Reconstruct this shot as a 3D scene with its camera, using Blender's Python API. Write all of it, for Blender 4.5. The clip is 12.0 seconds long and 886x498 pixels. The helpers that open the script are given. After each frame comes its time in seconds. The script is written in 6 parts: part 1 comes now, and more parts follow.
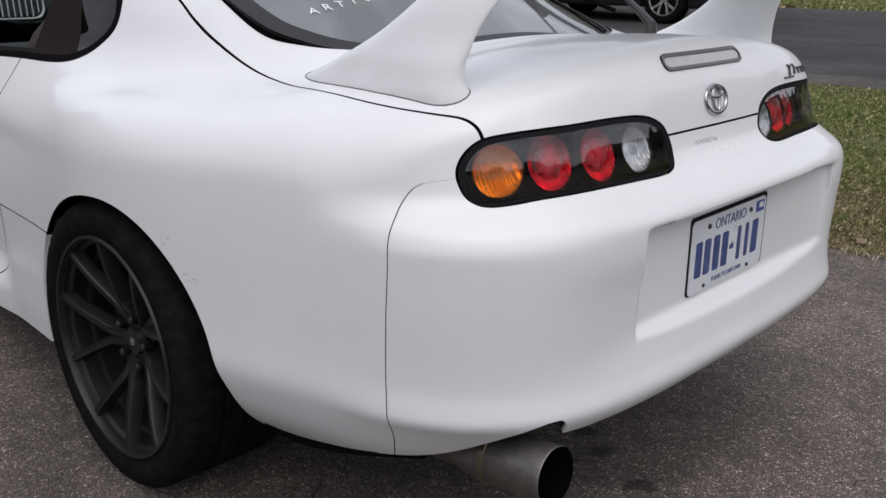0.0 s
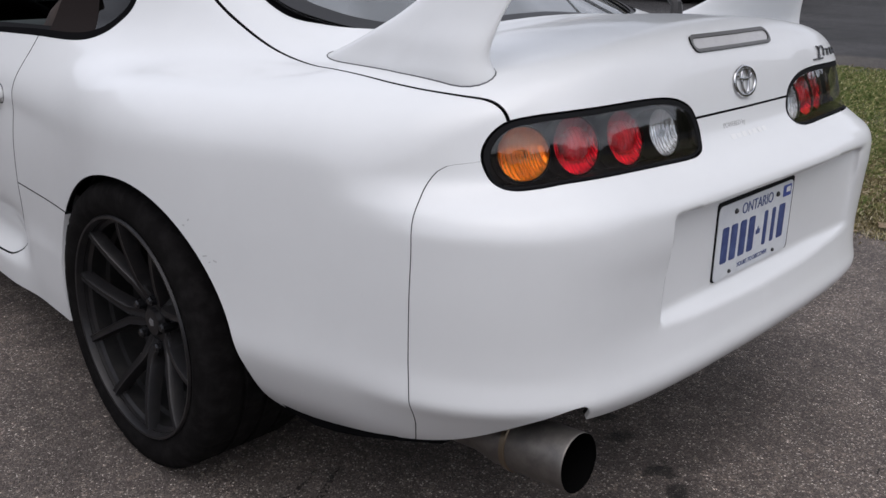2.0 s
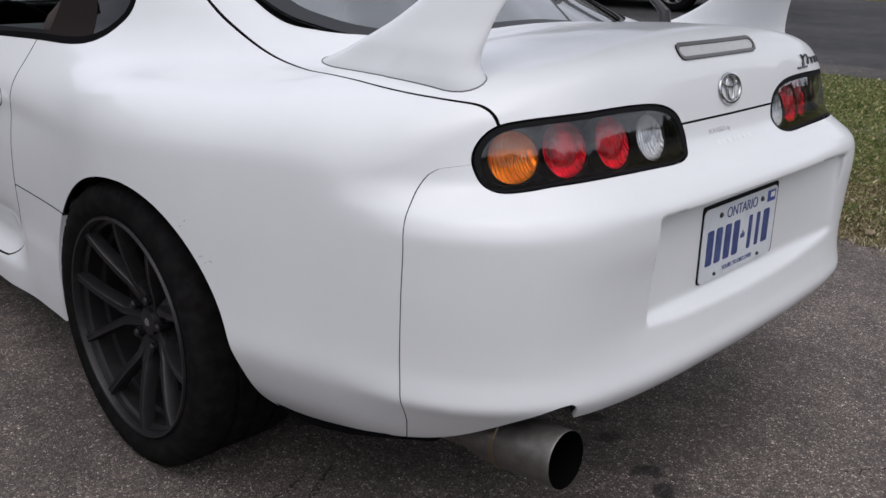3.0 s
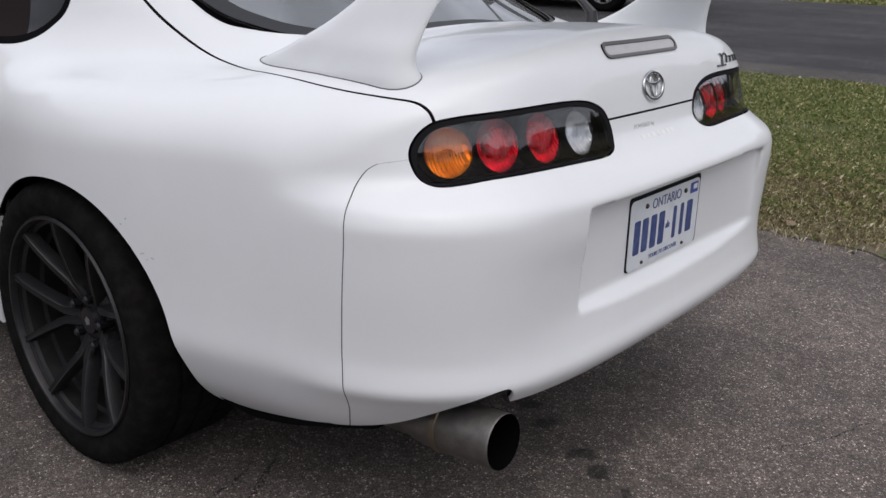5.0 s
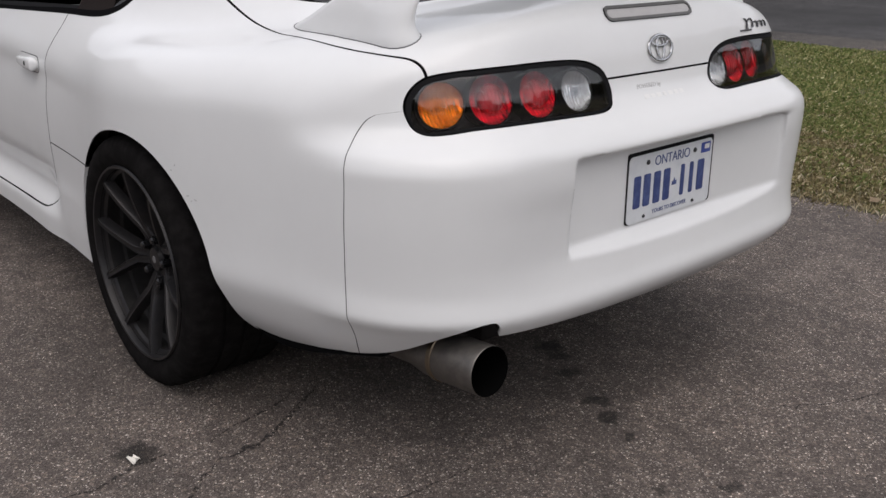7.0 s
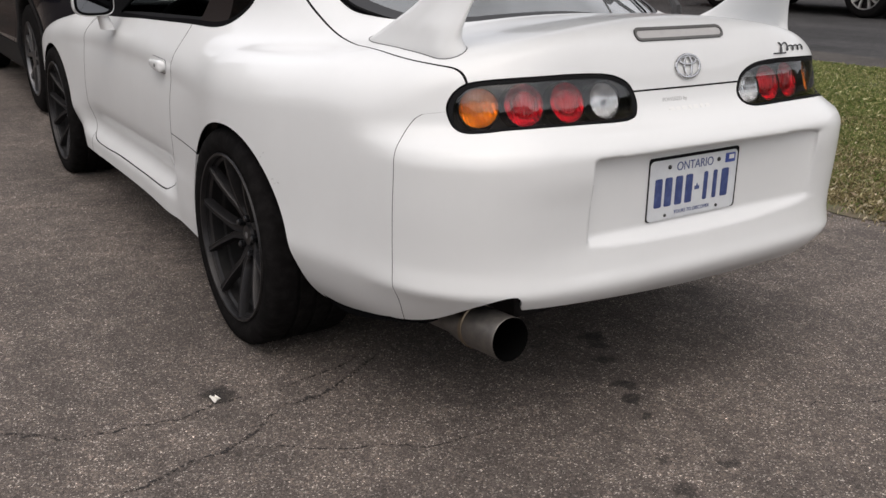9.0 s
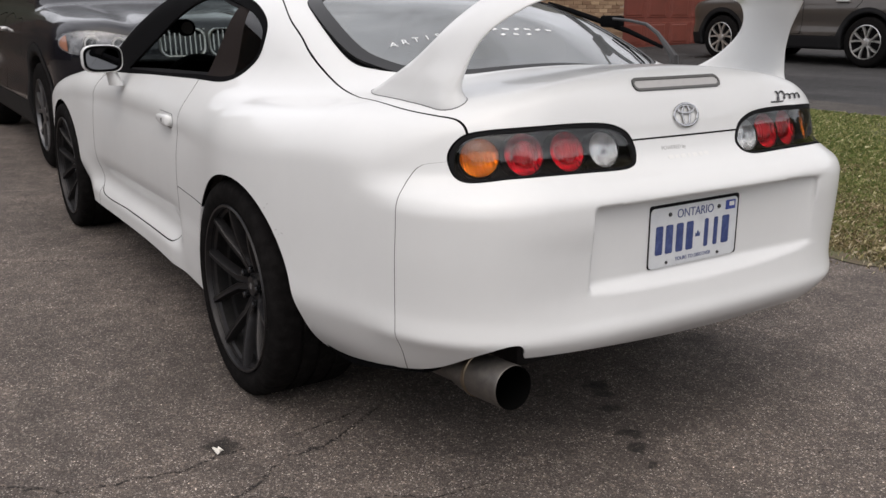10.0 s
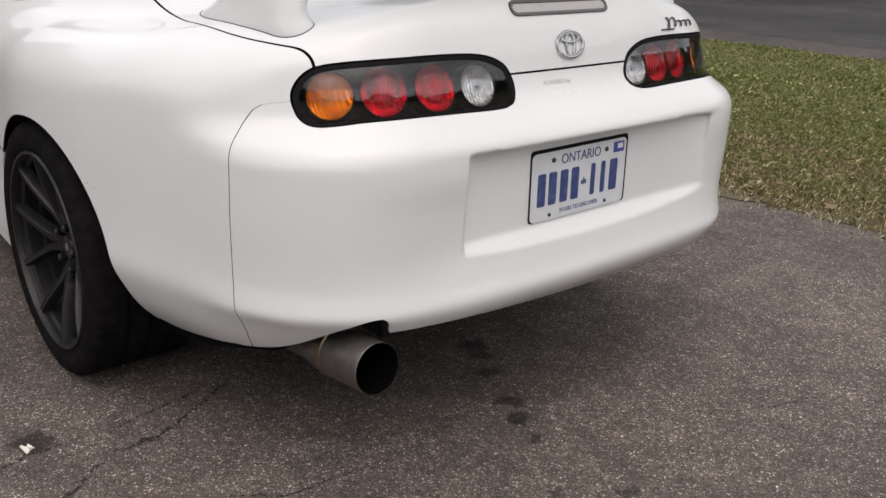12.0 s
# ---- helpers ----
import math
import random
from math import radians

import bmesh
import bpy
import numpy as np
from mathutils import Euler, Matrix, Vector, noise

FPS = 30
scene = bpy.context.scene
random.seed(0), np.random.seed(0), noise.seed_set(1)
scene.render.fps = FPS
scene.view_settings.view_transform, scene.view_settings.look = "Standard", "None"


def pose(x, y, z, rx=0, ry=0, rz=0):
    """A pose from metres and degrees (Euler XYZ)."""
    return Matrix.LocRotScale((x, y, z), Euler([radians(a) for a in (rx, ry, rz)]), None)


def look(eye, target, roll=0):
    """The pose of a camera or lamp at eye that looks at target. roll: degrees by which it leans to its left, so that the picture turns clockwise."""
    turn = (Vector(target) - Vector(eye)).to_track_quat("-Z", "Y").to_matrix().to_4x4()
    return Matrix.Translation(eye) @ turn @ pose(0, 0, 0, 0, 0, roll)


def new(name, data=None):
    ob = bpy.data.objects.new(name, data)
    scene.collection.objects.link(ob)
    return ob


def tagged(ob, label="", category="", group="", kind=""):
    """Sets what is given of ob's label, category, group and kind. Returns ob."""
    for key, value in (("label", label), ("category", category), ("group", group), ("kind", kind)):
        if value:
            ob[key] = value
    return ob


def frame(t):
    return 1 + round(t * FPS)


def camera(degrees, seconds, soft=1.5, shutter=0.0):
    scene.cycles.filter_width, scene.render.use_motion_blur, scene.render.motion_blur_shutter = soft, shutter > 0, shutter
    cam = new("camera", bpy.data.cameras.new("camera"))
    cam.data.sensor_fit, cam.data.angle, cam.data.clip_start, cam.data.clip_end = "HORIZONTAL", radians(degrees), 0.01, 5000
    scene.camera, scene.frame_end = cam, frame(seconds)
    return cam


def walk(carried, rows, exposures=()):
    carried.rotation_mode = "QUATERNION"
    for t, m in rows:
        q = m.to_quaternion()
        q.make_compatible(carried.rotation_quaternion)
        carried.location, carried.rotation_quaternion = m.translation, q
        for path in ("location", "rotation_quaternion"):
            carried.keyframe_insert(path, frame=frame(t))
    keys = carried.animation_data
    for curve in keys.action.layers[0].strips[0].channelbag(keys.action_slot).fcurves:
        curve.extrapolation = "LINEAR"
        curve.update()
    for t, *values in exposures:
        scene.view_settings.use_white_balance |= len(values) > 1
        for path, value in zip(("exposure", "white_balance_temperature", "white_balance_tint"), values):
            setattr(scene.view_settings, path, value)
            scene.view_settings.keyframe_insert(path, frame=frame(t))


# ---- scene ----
cam = camera(52.3, 12.0)
PATH = [
    (0, (-1.66, -0.852, 1.123), (-0.286, 0.47, 0.519), 0.4),
    (0.5, (-1.646, -0.843, 1.123), (-0.27, 0.473, 0.512), 0.1),
    (1, (-1.638, -0.837, 1.121), (-0.268, 0.472, 0.483), -0.1),
    (1.5, (-1.644, -0.825, 1.118), (-0.288, 0.488, 0.458), 0.2),
    (2, (-1.659, -0.823, 1.123), (-0.313, 0.507, 0.476), 0.6),
    (2.5, (-1.667, -0.834, 1.125), (-0.319, 0.5, 0.488), 0.8),
    (4.5, (-1.732, -0.887, 1.131), (-0.301, 0.358, 0.496), 1.5),
    (5, (-1.725, -0.889, 1.132), (-0.273, 0.332, 0.5), 1.4),
    (5.5, (-1.723, -0.888, 1.128), (-0.265, 0.33, 0.504), 1.2),
    (6, (-1.718, -0.912, 1.129), (-0.293, 0.348, 0.513), 0.3),
    (6.5, (-1.681, -1.022, 1.133), (-0.349, 0.327, 0.496), -0.6),
    (7, (-1.672, -1.201, 1.112), (-0.435, 0.223, 0.447), -0.0),
    (9, (-1.712, -1.551, 1.132), (-0.679, 0.042, 0.504), 0.7),
    (9.5, (-1.716, -1.564, 1.131), (-0.682, 0.044, 0.543), 0.6),
    (10, (-1.709, -1.567, 1.129), (-0.672, 0.062, 0.61), 0.1),
    (10.5, (-1.693, -1.559, 1.129), (-0.645, 0.071, 0.633), 0.3),
    (11, (-1.687, -1.547, 1.127), (-0.616, 0.058, 0.601), 0.7),
    (11.5, (-1.616, -1.459, 1.108), (-0.509, 0.102, 0.526), 1.3),
    (12, (-1.492, -1.321, 1.099), (-0.258, 0.104, 0.43), 1.4),
]
# seconds, stops, kelvin, tint: the automatic white balance drifts from cool to warm
BALANCE = [(0, 0.43, 6450, 13.5), (2.5, 0.41, 6330, 13.5), (5.5, 0.43, 6450, 13.5), (7, 0.43, 6700, 13.5), (9, 0.63, 6920, 12.5), (10.5, 0.61, 6880, 12.5), (12, 0.61, 6950, 13.5)]
walk(cam, [(t, look(eye, target, roll)) for t, eye, target, roll in PATH], BALANCE)

# ---- light ----
world = bpy.data.worlds.new("overcast_sky")
scene.world = world
world.use_nodes = True
wt = world.node_tree
wt.nodes.clear()
sky = wt.nodes.new("ShaderNodeTexSky")
sky.sky_type, sky.sun_disc = "NISHITA", False
sky.sun_elevation, sky.sun_rotation = radians(63), radians(-148)
sky.air_density, sky.dust_density, sky.ozone_density = 1.0, 3.0, 1.0
grey = wt.nodes.new("ShaderNodeHueSaturation")
grey.inputs["Saturation"].default_value = 0.34
backg = wt.nodes.new("ShaderNodeBackground")
backg.inputs["Strength"].default_value = 0.15
wout = wt.nodes.new("ShaderNodeOutputWorld")
wt.links.new(sky.outputs[0], grey.inputs["Color"])
cloud = wt.nodes.new("ShaderNodeMix")
cloud.data_type = "RGBA"
cloud.inputs[0].default_value = 0.6
cloud.inputs[7].default_value = (5.15, 5.4, 5.9, 1)
wt.links.new(grey.outputs[0], cloud.inputs[6])
# soft clouds
where = wt.nodes.new("ShaderNodeTexCoord")
puff = wt.nodes.new("ShaderNodeTexNoise")
puff.inputs["Scale"].default_value, puff.inputs["Detail"].default_value, puff.inputs["Distortion"].default_value = 3.2, 5, 0.6
shade = wt.nodes.new("ShaderNodeMapRange")
for k, v in (("From Min", 0.32), ("From Max", 0.68), ("To Min", 0.55), ("To Max", 1.45)):
    shade.inputs[k].default_value = v
veil = wt.nodes.new("ShaderNodeVectorMath")
veil.operation = "SCALE"
wt.links.new(where.outputs["Generated"], puff.inputs["Vector"])
wt.links.new(puff.outputs["Fac"], shade.inputs["Value"])
wt.links.new(cloud.outputs[2], veil.inputs[0])
wt.links.new(shade.outputs[0], veil.inputs["Scale"])
wt.links.new(veil.outputs[0], backg.inputs["Color"])
wt.links.new(backg.outputs[0], wout.inputs[0])
sun_data = bpy.data.lights.new("sun", "SUN")
sun_data.energy, sun_data.angle, sun_data.color = 0.5, radians(75), (1.0, 0.935, 0.82)
sun = new("sun", sun_data)
sun.matrix_world = look((-1.5, -2.4, 5.5), (0, 0, 0))


# ---- materials ----
def mat(name, colour, rough=0.5, metal=0.0, coat=0.0, spec=0.5, vary=None, grain=None, rough_vary=0.0, emit=0.0):
    """A principled material. vary: (second colour, size in metres, share); grain: (size in metres, bump depth in metres)."""
    m = bpy.data.materials.new(name)
    m.use_nodes = True
    nt = m.node_tree
    b = nt.nodes["Principled BSDF"]
    b.inputs["Base Color"].default_value = (*colour, 1)
    b.inputs["Roughness"].default_value = rough
    b.inputs["Metallic"].default_value = metal
    b.inputs["Coat Weight"].default_value = coat
    b.inputs["Coat Roughness"].default_value = 0.04
    b.inputs["Specular IOR Level"].default_value = spec
    tc = nt.nodes.new("ShaderNodeTexCoord")
    if vary:
        second, size, share = vary
        n = nt.nodes.new("ShaderNodeTexNoise")
        n.inputs["Scale"].default_value = 1 / size
        n.inputs["Detail"].default_value = 6
        n.inputs["Roughness"].default_value = 0.65
        r = nt.nodes.new("ShaderNodeValToRGB")
        r.color_ramp.elements[0].position = 0.62 - 0.45 * share
        r.color_ramp.elements[1].position = 0.78 - 0.3 * share
        r.color_ramp.elements[0].color = (*colour, 1)
        r.color_ramp.elements[1].color = (*second, 1)
        nt.links.new(tc.outputs["Object"], n.inputs["Vector"])
        nt.links.new(n.outputs["Fac"], r.inputs["Fac"])
        nt.links.new(r.outputs["Color"], b.inputs["Base Color"])
        if rough_vary:
            mr = nt.nodes.new("ShaderNodeMapRange")
            mr.inputs["To Min"].default_value = rough - rough_vary
            mr.inputs["To Max"].default_value = rough + rough_vary
            nt.links.new(n.outputs["Fac"], mr.inputs["Value"])
            nt.links.new(mr.outputs[0], b.inputs["Roughness"])
    if grain:
        size, depth = grain
        g = nt.nodes.new("ShaderNodeTexNoise")
        g.inputs["Scale"].default_value = 1 / size
        g.inputs["Detail"].default_value = 4
        bu = nt.nodes.new("ShaderNodeBump")
        bu.inputs["Distance"].default_value = depth
        bu.inputs["Strength"].default_value = 1.0
        nt.links.new(tc.outputs["Object"], g.inputs["Vector"])
        nt.links.new(g.outputs["Fac"], bu.inputs["Height"])
        nt.links.new(bu.outputs["Normal"], b.inputs["Normal"])
    if emit:
        b.inputs["Emission Color"].default_value = (*colour, 1)
        b.inputs["Emission Strength"].default_value = emit
    return m


def glass_mat(name, tint=(1, 1, 1), gloss_rough=0.01, ior=1.5, power=5.0, haze=0.0):
    """Thin sheet glass: clear with a mirror gloss by Fresnel."""
    m = bpy.data.materials.new(name)
    m.use_nodes = True
    nt = m.node_tree
    nt.nodes.clear()
    out = nt.nodes.new("ShaderNodeOutputMaterial")
    mix = nt.nodes.new("ShaderNodeMixShader")
    tr = nt.nodes.new("ShaderNodeBsdfTransparent")
    tr.inputs["Color"].default_value = (*tint, 1)
    gl = nt.nodes.new("ShaderNodeBsdfGlossy")
    gl.inputs["Roughness"].default_value = gloss_rough
    lw = nt.nodes.new("ShaderNodeLayerWeight")
    lw.inputs["Blend"].default_value = 0.5
    pw = nt.nodes.new("ShaderNodeMath")
    pw.operation, pw.inputs[1].default_value = "POWER", power
    ma = nt.nodes.new("ShaderNodeMath")
    ma.operation, ma.inputs[1].default_value, ma.inputs[2].default_value = "MULTIPLY_ADD", 0.96, ((ior - 1) / (ior + 1)) ** 2
    nt.links.new(lw.outputs["Facing"], pw.inputs[0])
    nt.links.new(pw.outputs[0], ma.inputs[0])
    nt.links.new(ma.outputs[0], mix.inputs[0])
    nt.links.new(tr.outputs[0], mix.inputs[1])
    nt.links.new(gl.outputs[0], mix.inputs[2])
    # pale film: dust, and haze standing in for bright sky reflection
    if haze:
        df = nt.nodes.new("ShaderNodeBsdfDiffuse")
        df.inputs["Color"].default_value = (0.75, 0.76, 0.78, 1)
        nz = nt.nodes.new("ShaderNodeTexNoise")
        nz.inputs["Scale"].default_value, nz.inputs["Detail"].default_value = 3.0, 6
        mr = nt.nodes.new("ShaderNodeMapRange")
        mr.inputs["To Min"].default_value, mr.inputs["To Max"].default_value = haze * 0.4, haze * 1.6
        film = nt.nodes.new("ShaderNodeMixShader")
        nt.links.new(nz.outputs["Fac"], mr.inputs["Value"])
        nt.links.new(mr.outputs[0], film.inputs[0])
        nt.links.new(mix.outputs[0], film.inputs[1])
        nt.links.new(df.outputs[0], film.inputs[2])
        nt.links.new(film.outputs[0], out.inputs[0])
    else:
        nt.links.new(mix.outputs[0], out.inputs[0])
    return m


PAINT = mat("pearl_white_paint", (0.692, 0.699, 0.70), 0.5, coat=0.6, vary=((0.665, 0.672, 0.674), 0.5, 0.4), rough_vary=0.05)
PAINT.node_tree.nodes["Principled BSDF"].inputs["Coat Roughness"].default_value = 0.05
GAP_BLACK = mat("black_gap_shade_and_rubber", (0.009, 0.009, 0.010), 0.75, spec=0.1)
UNDER = mat("black_underbody", (0.014, 0.013, 0.0135), 0.9, spec=0.05, vary=((0.024, 0.022, 0.022), 0.08, 0.4))
TRIM = mat("black_trim", (0.0045, 0.0045, 0.005), 0.8, spec=0.02, grain=(0.002, 0.0003))
RUBBER = mat("tyre_rubber", (0.0065, 0.006, 0.006), 0.85, spec=0.05, vary=((0.012, 0.011, 0.011), 0.03, 0.4), grain=(0.004, 0.0006))
RIM = mat("gunmetal_rim", (0.023, 0.022, 0.0235), 0.33, metal=0.45, spec=0.3, vary=((0.032, 0.030, 0.030), 0.05, 0.35))
STEEL = mat("brushed_steel", (0.135, 0.125, 0.118), 0.46, metal=0.8, vary=((0.19, 0.175, 0.16), 0.03, 0.5), rough_vary=0.10, grain=(0.002, 0.0002))
CHROME = mat("chrome", (0.50, 0.50, 0.51), 0.10, metal=1.0)
SOOT = mat("exhaust_soot", (0.003, 0.003, 0.003), 1.0, spec=0.0)
BEZEL = mat("black_lamp_bezel", (0.008, 0.008, 0.009), 0.4, spec=0.06)
AMBER = glass_mat("amber_lens", (1.0, 0.61, 0.18), 0.03, 1.45)
RED = glass_mat("red_lens", (0.97, 0.11, 0.18), 0.03, 1.45)
CLEAR = glass_mat("clear_lens", (0.93, 0.94, 0.95), 0.03, 1.45)
GLASS = glass_mat("window_glass", (0.72, 0.77, 0.76))
QUARTER_GLASS = glass_mat("quarter_glass", (0.14, 0.145, 0.15))
REAR_GLASS = glass_mat("rear_window_glass", (0.55, 0.60, 0.60), 0.012, 1.7, 2.8, 0.08)
COVER = glass_mat("lamp_cover", (0.97, 0.97, 0.97), 0.02, 1.52)
GASKET = mat("grey_gasket", (0.10, 0.10, 0.105), 0.6)
FRIT = mat("black_frit", (0.012, 0.0115, 0.012), 0.35, spec=0.25)
PILLAR = mat("brown_black_trim", (0.013, 0.009, 0.008), 0.7, spec=0.08, grain=(0.002, 0.0003))
INTERIOR = mat("dark_interior", (0.03, 0.03, 0.032), 0.8, vary=((0.05, 0.048, 0.046), 0.1, 0.4))


# ---- mesh helpers ----
def ring_curve(points, n=400, soft=60):
    """A smooth function through (x, y) points, as a fine table."""
    px, py = np.array([p[0] for p in points], float), np.array([p[1] for p in points], float)
    h, dl = np.diff(px), np.diff(py) / np.diff(px)
    m = np.zeros(len(px))
    for i in range(1, len(px) - 1):
        if dl[i - 1] * dl[i] > 0:
            a, b = 2 * h[i] + h[i - 1], h[i] + 2 * h[i - 1]
            m[i] = (a + b) / (a / dl[i - 1] + b / dl[i])
    m[0], m[-1] = dl[0], dl[-1]
    xs = np.linspace(px[0], px[-1], n)
    k = np.clip(np.searchsorted(px, xs) - 1, 0, len(h) - 1)
    t = (xs - px[k]) / h[k]
    ys = ((1 + 2 * t) * (1 - t) ** 2 * py[k] + t * (1 - t) ** 2 * h[k] * m[k] + t * t * (3 - 2 * t) * py[k + 1] + t * t * (t - 1) * h[k] * m[k + 1])
    w = max(3, n // soft)
    for _ in range(2):
        ys = np.convolve(np.pad(ys, w, mode="reflect", reflect_type="odd"), np.ones(2 * w + 1) / (2 * w + 1), "valid")
    return lambda v: np.interp(v, xs, ys)


def smax(a, b, k):
    h = np.clip(0.5 + 0.5 * (a - b) / k, 0, 1)
    return b + (a - b) * h + k * h * (1 - h)


def smin(a, b, k):
    return -smax(-a, -b, k)


def step(a, b, v):
    t = np.clip((v - a) / (b - a), 0, 1)
    return t * t * (3 - 2 * t)


def closed(points, n=160):
    """A closed smooth outline (Catmull-Rom) through a few points."""
    p = np.array(points, float)
    m = len(p)
    out = []
    for i in range(m):
        a, b, c, d = p[i - 1], p[i], p[(i + 1) % m], p[(i + 2) % m]
        for t in np.linspace(0, 1, n // m, endpoint=False):
            out.append(0.5 * (2 * b + (c - a) * t + (2 * a - 5 * b + 4 * c - d) * t * t + (3 * b - a - 3 * c + d) * t ** 3))
    return np.array(out)


def inside(px, py, poly):
    """Signed distance to a closed outline, positive inside."""
    best = np.full(px.shape, 1e9)
    odd = np.zeros(px.shape, bool)
    for (ax, ay), (bx, by) in zip(poly, np.roll(poly, -1, axis=0)):
        ex, ey = bx - ax, by - ay
        t = np.clip(((px - ax) * ex + (py - ay) * ey) / (ex * ex + ey * ey + 1e-12), 0, 1)
        best = np.minimum(best, (px - ax - t * ex) ** 2 + (py - ay - t * ey) ** 2)
        cross = (ay > py) != (by > py)
        with np.errstate(divide="ignore", invalid="ignore"):
            odd ^= cross & (px < (bx - ax) * (py - ay) / (by - ay + 1e-15) + ax)
    return np.where(odd, 1, -1) * np.sqrt(best)


def extract(field, xs, ys, zs):
    """The zero surface of a field as triangles, its corners drawn onto the surface."""
    F = np.stack([field(*np.meshgrid(xs, np.array([y]), zs, indexing="ij"))[:, 0, :] for y in ys], axis=1)
    neg = F < 0
    c = sum(neg[i:neg.shape[0] - 1 + i, j:neg.shape[1] - 1 + j, k:neg.shape[2] - 1 + k].astype(np.int8) for i in (0, 1) for j in (0, 1) for k in (0, 1))
    act = (c > 0) & (c < 8)
    ids = np.full(act.shape, -1)
    ids[act] = np.arange(act.sum())
    I, J, K = np.nonzero(act)
    V = np.stack([(xs[I] + xs[I + 1]) / 2, (ys[J] + ys[J + 1]) / 2, (zs[K] + zs[K + 1]) / 2], 1)
    quads = []
    for ax in range(3):
        n0 = np.moveaxis(neg, ax, 0)
        idm = np.moveaxis(ids, ax, 0)
        a, b = n0[:-1, 1:-1, 1:-1], n0[1:, 1:-1, 1:-1]
        i, j, k = np.nonzero(a != b)
        q = np.stack([idm[i, j, k], idm[i, j + 1, k], idm[i, j + 1, k + 1], idm[i, j, k + 1]], 1)
        flip = a[i, j, k] ^ (ax == 1)
        q[~flip] = q[~flip][:, ::-1]
        quads.append(q)
    Q = np.concatenate(quads)
    Q = Q[(Q >= 0).all(1)]
    T = np.concatenate([Q[:, [0, 1, 2]], Q[:, [0, 2, 3]]])
    for it in range(8):
        if it in (2, 4, 6):
            acc, cnt = np.zeros_like(V), np.zeros(len(V))
            for a, b in ((0, 1), (1, 2), (2, 3), (3, 0)):
                np.add.at(acc, Q[:, a], V[Q[:, b]])
                np.add.at(acc, Q[:, b], V[Q[:, a]])
                np.add.at(cnt, Q[:, a], 1)
                np.add.at(cnt, Q[:, b], 1)
            V = 0.4 * V + 0.6 * acc / np.maximum(cnt, 1)[:, None]
        f, g = field(*V.T), gradient(field, V)
        move = -f[:, None] * g / np.maximum((g * g).sum(1), 0.05)[:, None]
        size = np.linalg.norm(move, axis=1, keepdims=True)
        V = V + move * np.minimum(1, 0.012 / np.maximum(size, 1e-9))
    return V, T


def gradient(field, V, e=0.0015):
    x, y, z = V.T
    return np.stack([field(x + e, y, z) - field(x - e, y, z), field(x, y + e, z) - field(x, y - e, z), field(x, y, z + e) - field(x, y, z - e)], 1) / (2 * e)


def clip(V, T, g):
    """The share of a triangle mesh where the value g at its corners is above zero, cut cleanly."""
    s = g > 0
    n = s[T].sum(1)
    out, new_v, base = [T[n == 3]], [], len(V)
    pairs = []

    def cut(a, b):
        pairs.append(np.stack([a, b], 1))
        return base + sum(len(p) for p in pairs[:-1]) + np.arange(len(a))

    one, two = T[n == 1], T[n == 2]
    if len(one):
        k = np.argmax(s[one], 1)
        r = np.arange(len(one))
        a, b, c = one[r, k], one[r, (k + 1) % 3], one[r, (k + 2) % 3]
        out.append(np.stack([a, cut(a, b), cut(a, c)], 1))
    if len(two):
        k = np.argmin(s[two], 1)
        r = np.arange(len(two))
        a, b, c = two[r, k], two[r, (k + 1) % 3], two[r, (k + 2) % 3]
        ab, ac = cut(a, b), cut(a, c)
        out += [np.stack([b, c, ac], 1), np.stack([b, ac, ab], 1)]
    if not pairs:
        return compact(V, T[n == 3])
    P = np.sort(np.concatenate(pairs), axis=1)
    U, back = np.unique(P, axis=0, return_inverse=True)
    t = g[U[:, 0]] / (g[U[:, 0]] - g[U[:, 1]])
    NV = V[U[:, 0]] + (V[U[:, 1]] - V[U[:, 0]]) * t[:, None]
    T2 = np.concatenate(out)
    back = np.ravel(back)
    high = T2 >= base
    T2[high] = base + back[T2[high] - base]
    return compact(np.concatenate([V, NV]), T2)


def compact(V, T):
    used, back = np.unique(T, return_inverse=True)
    return V[used], back.reshape(T.shape)


def raw_mesh(name, V, F, normals=None):
    me = bpy.data.meshes.new(name)
    me.from_pydata([tuple(v) for v in V], [], [tuple(int(i) for i in f) for f in F])
    me.polygons.foreach_set("use_smooth", [True] * len(me.polygons))
    if normals is not None:
        me.normals_split_custom_set_from_vertices([tuple(v) for v in normals])
    me.update()
    return me


def hang(name, me, material, parent=None, label=""):
    """Link a mesh as one object, under a thing where one is given."""
    if material and not me.materials:
        me.materials.append(material)
    ob = new(name, me)
    if parent:
        ob.parent = parent
    if label:
        ob["label"] = label
    return ob


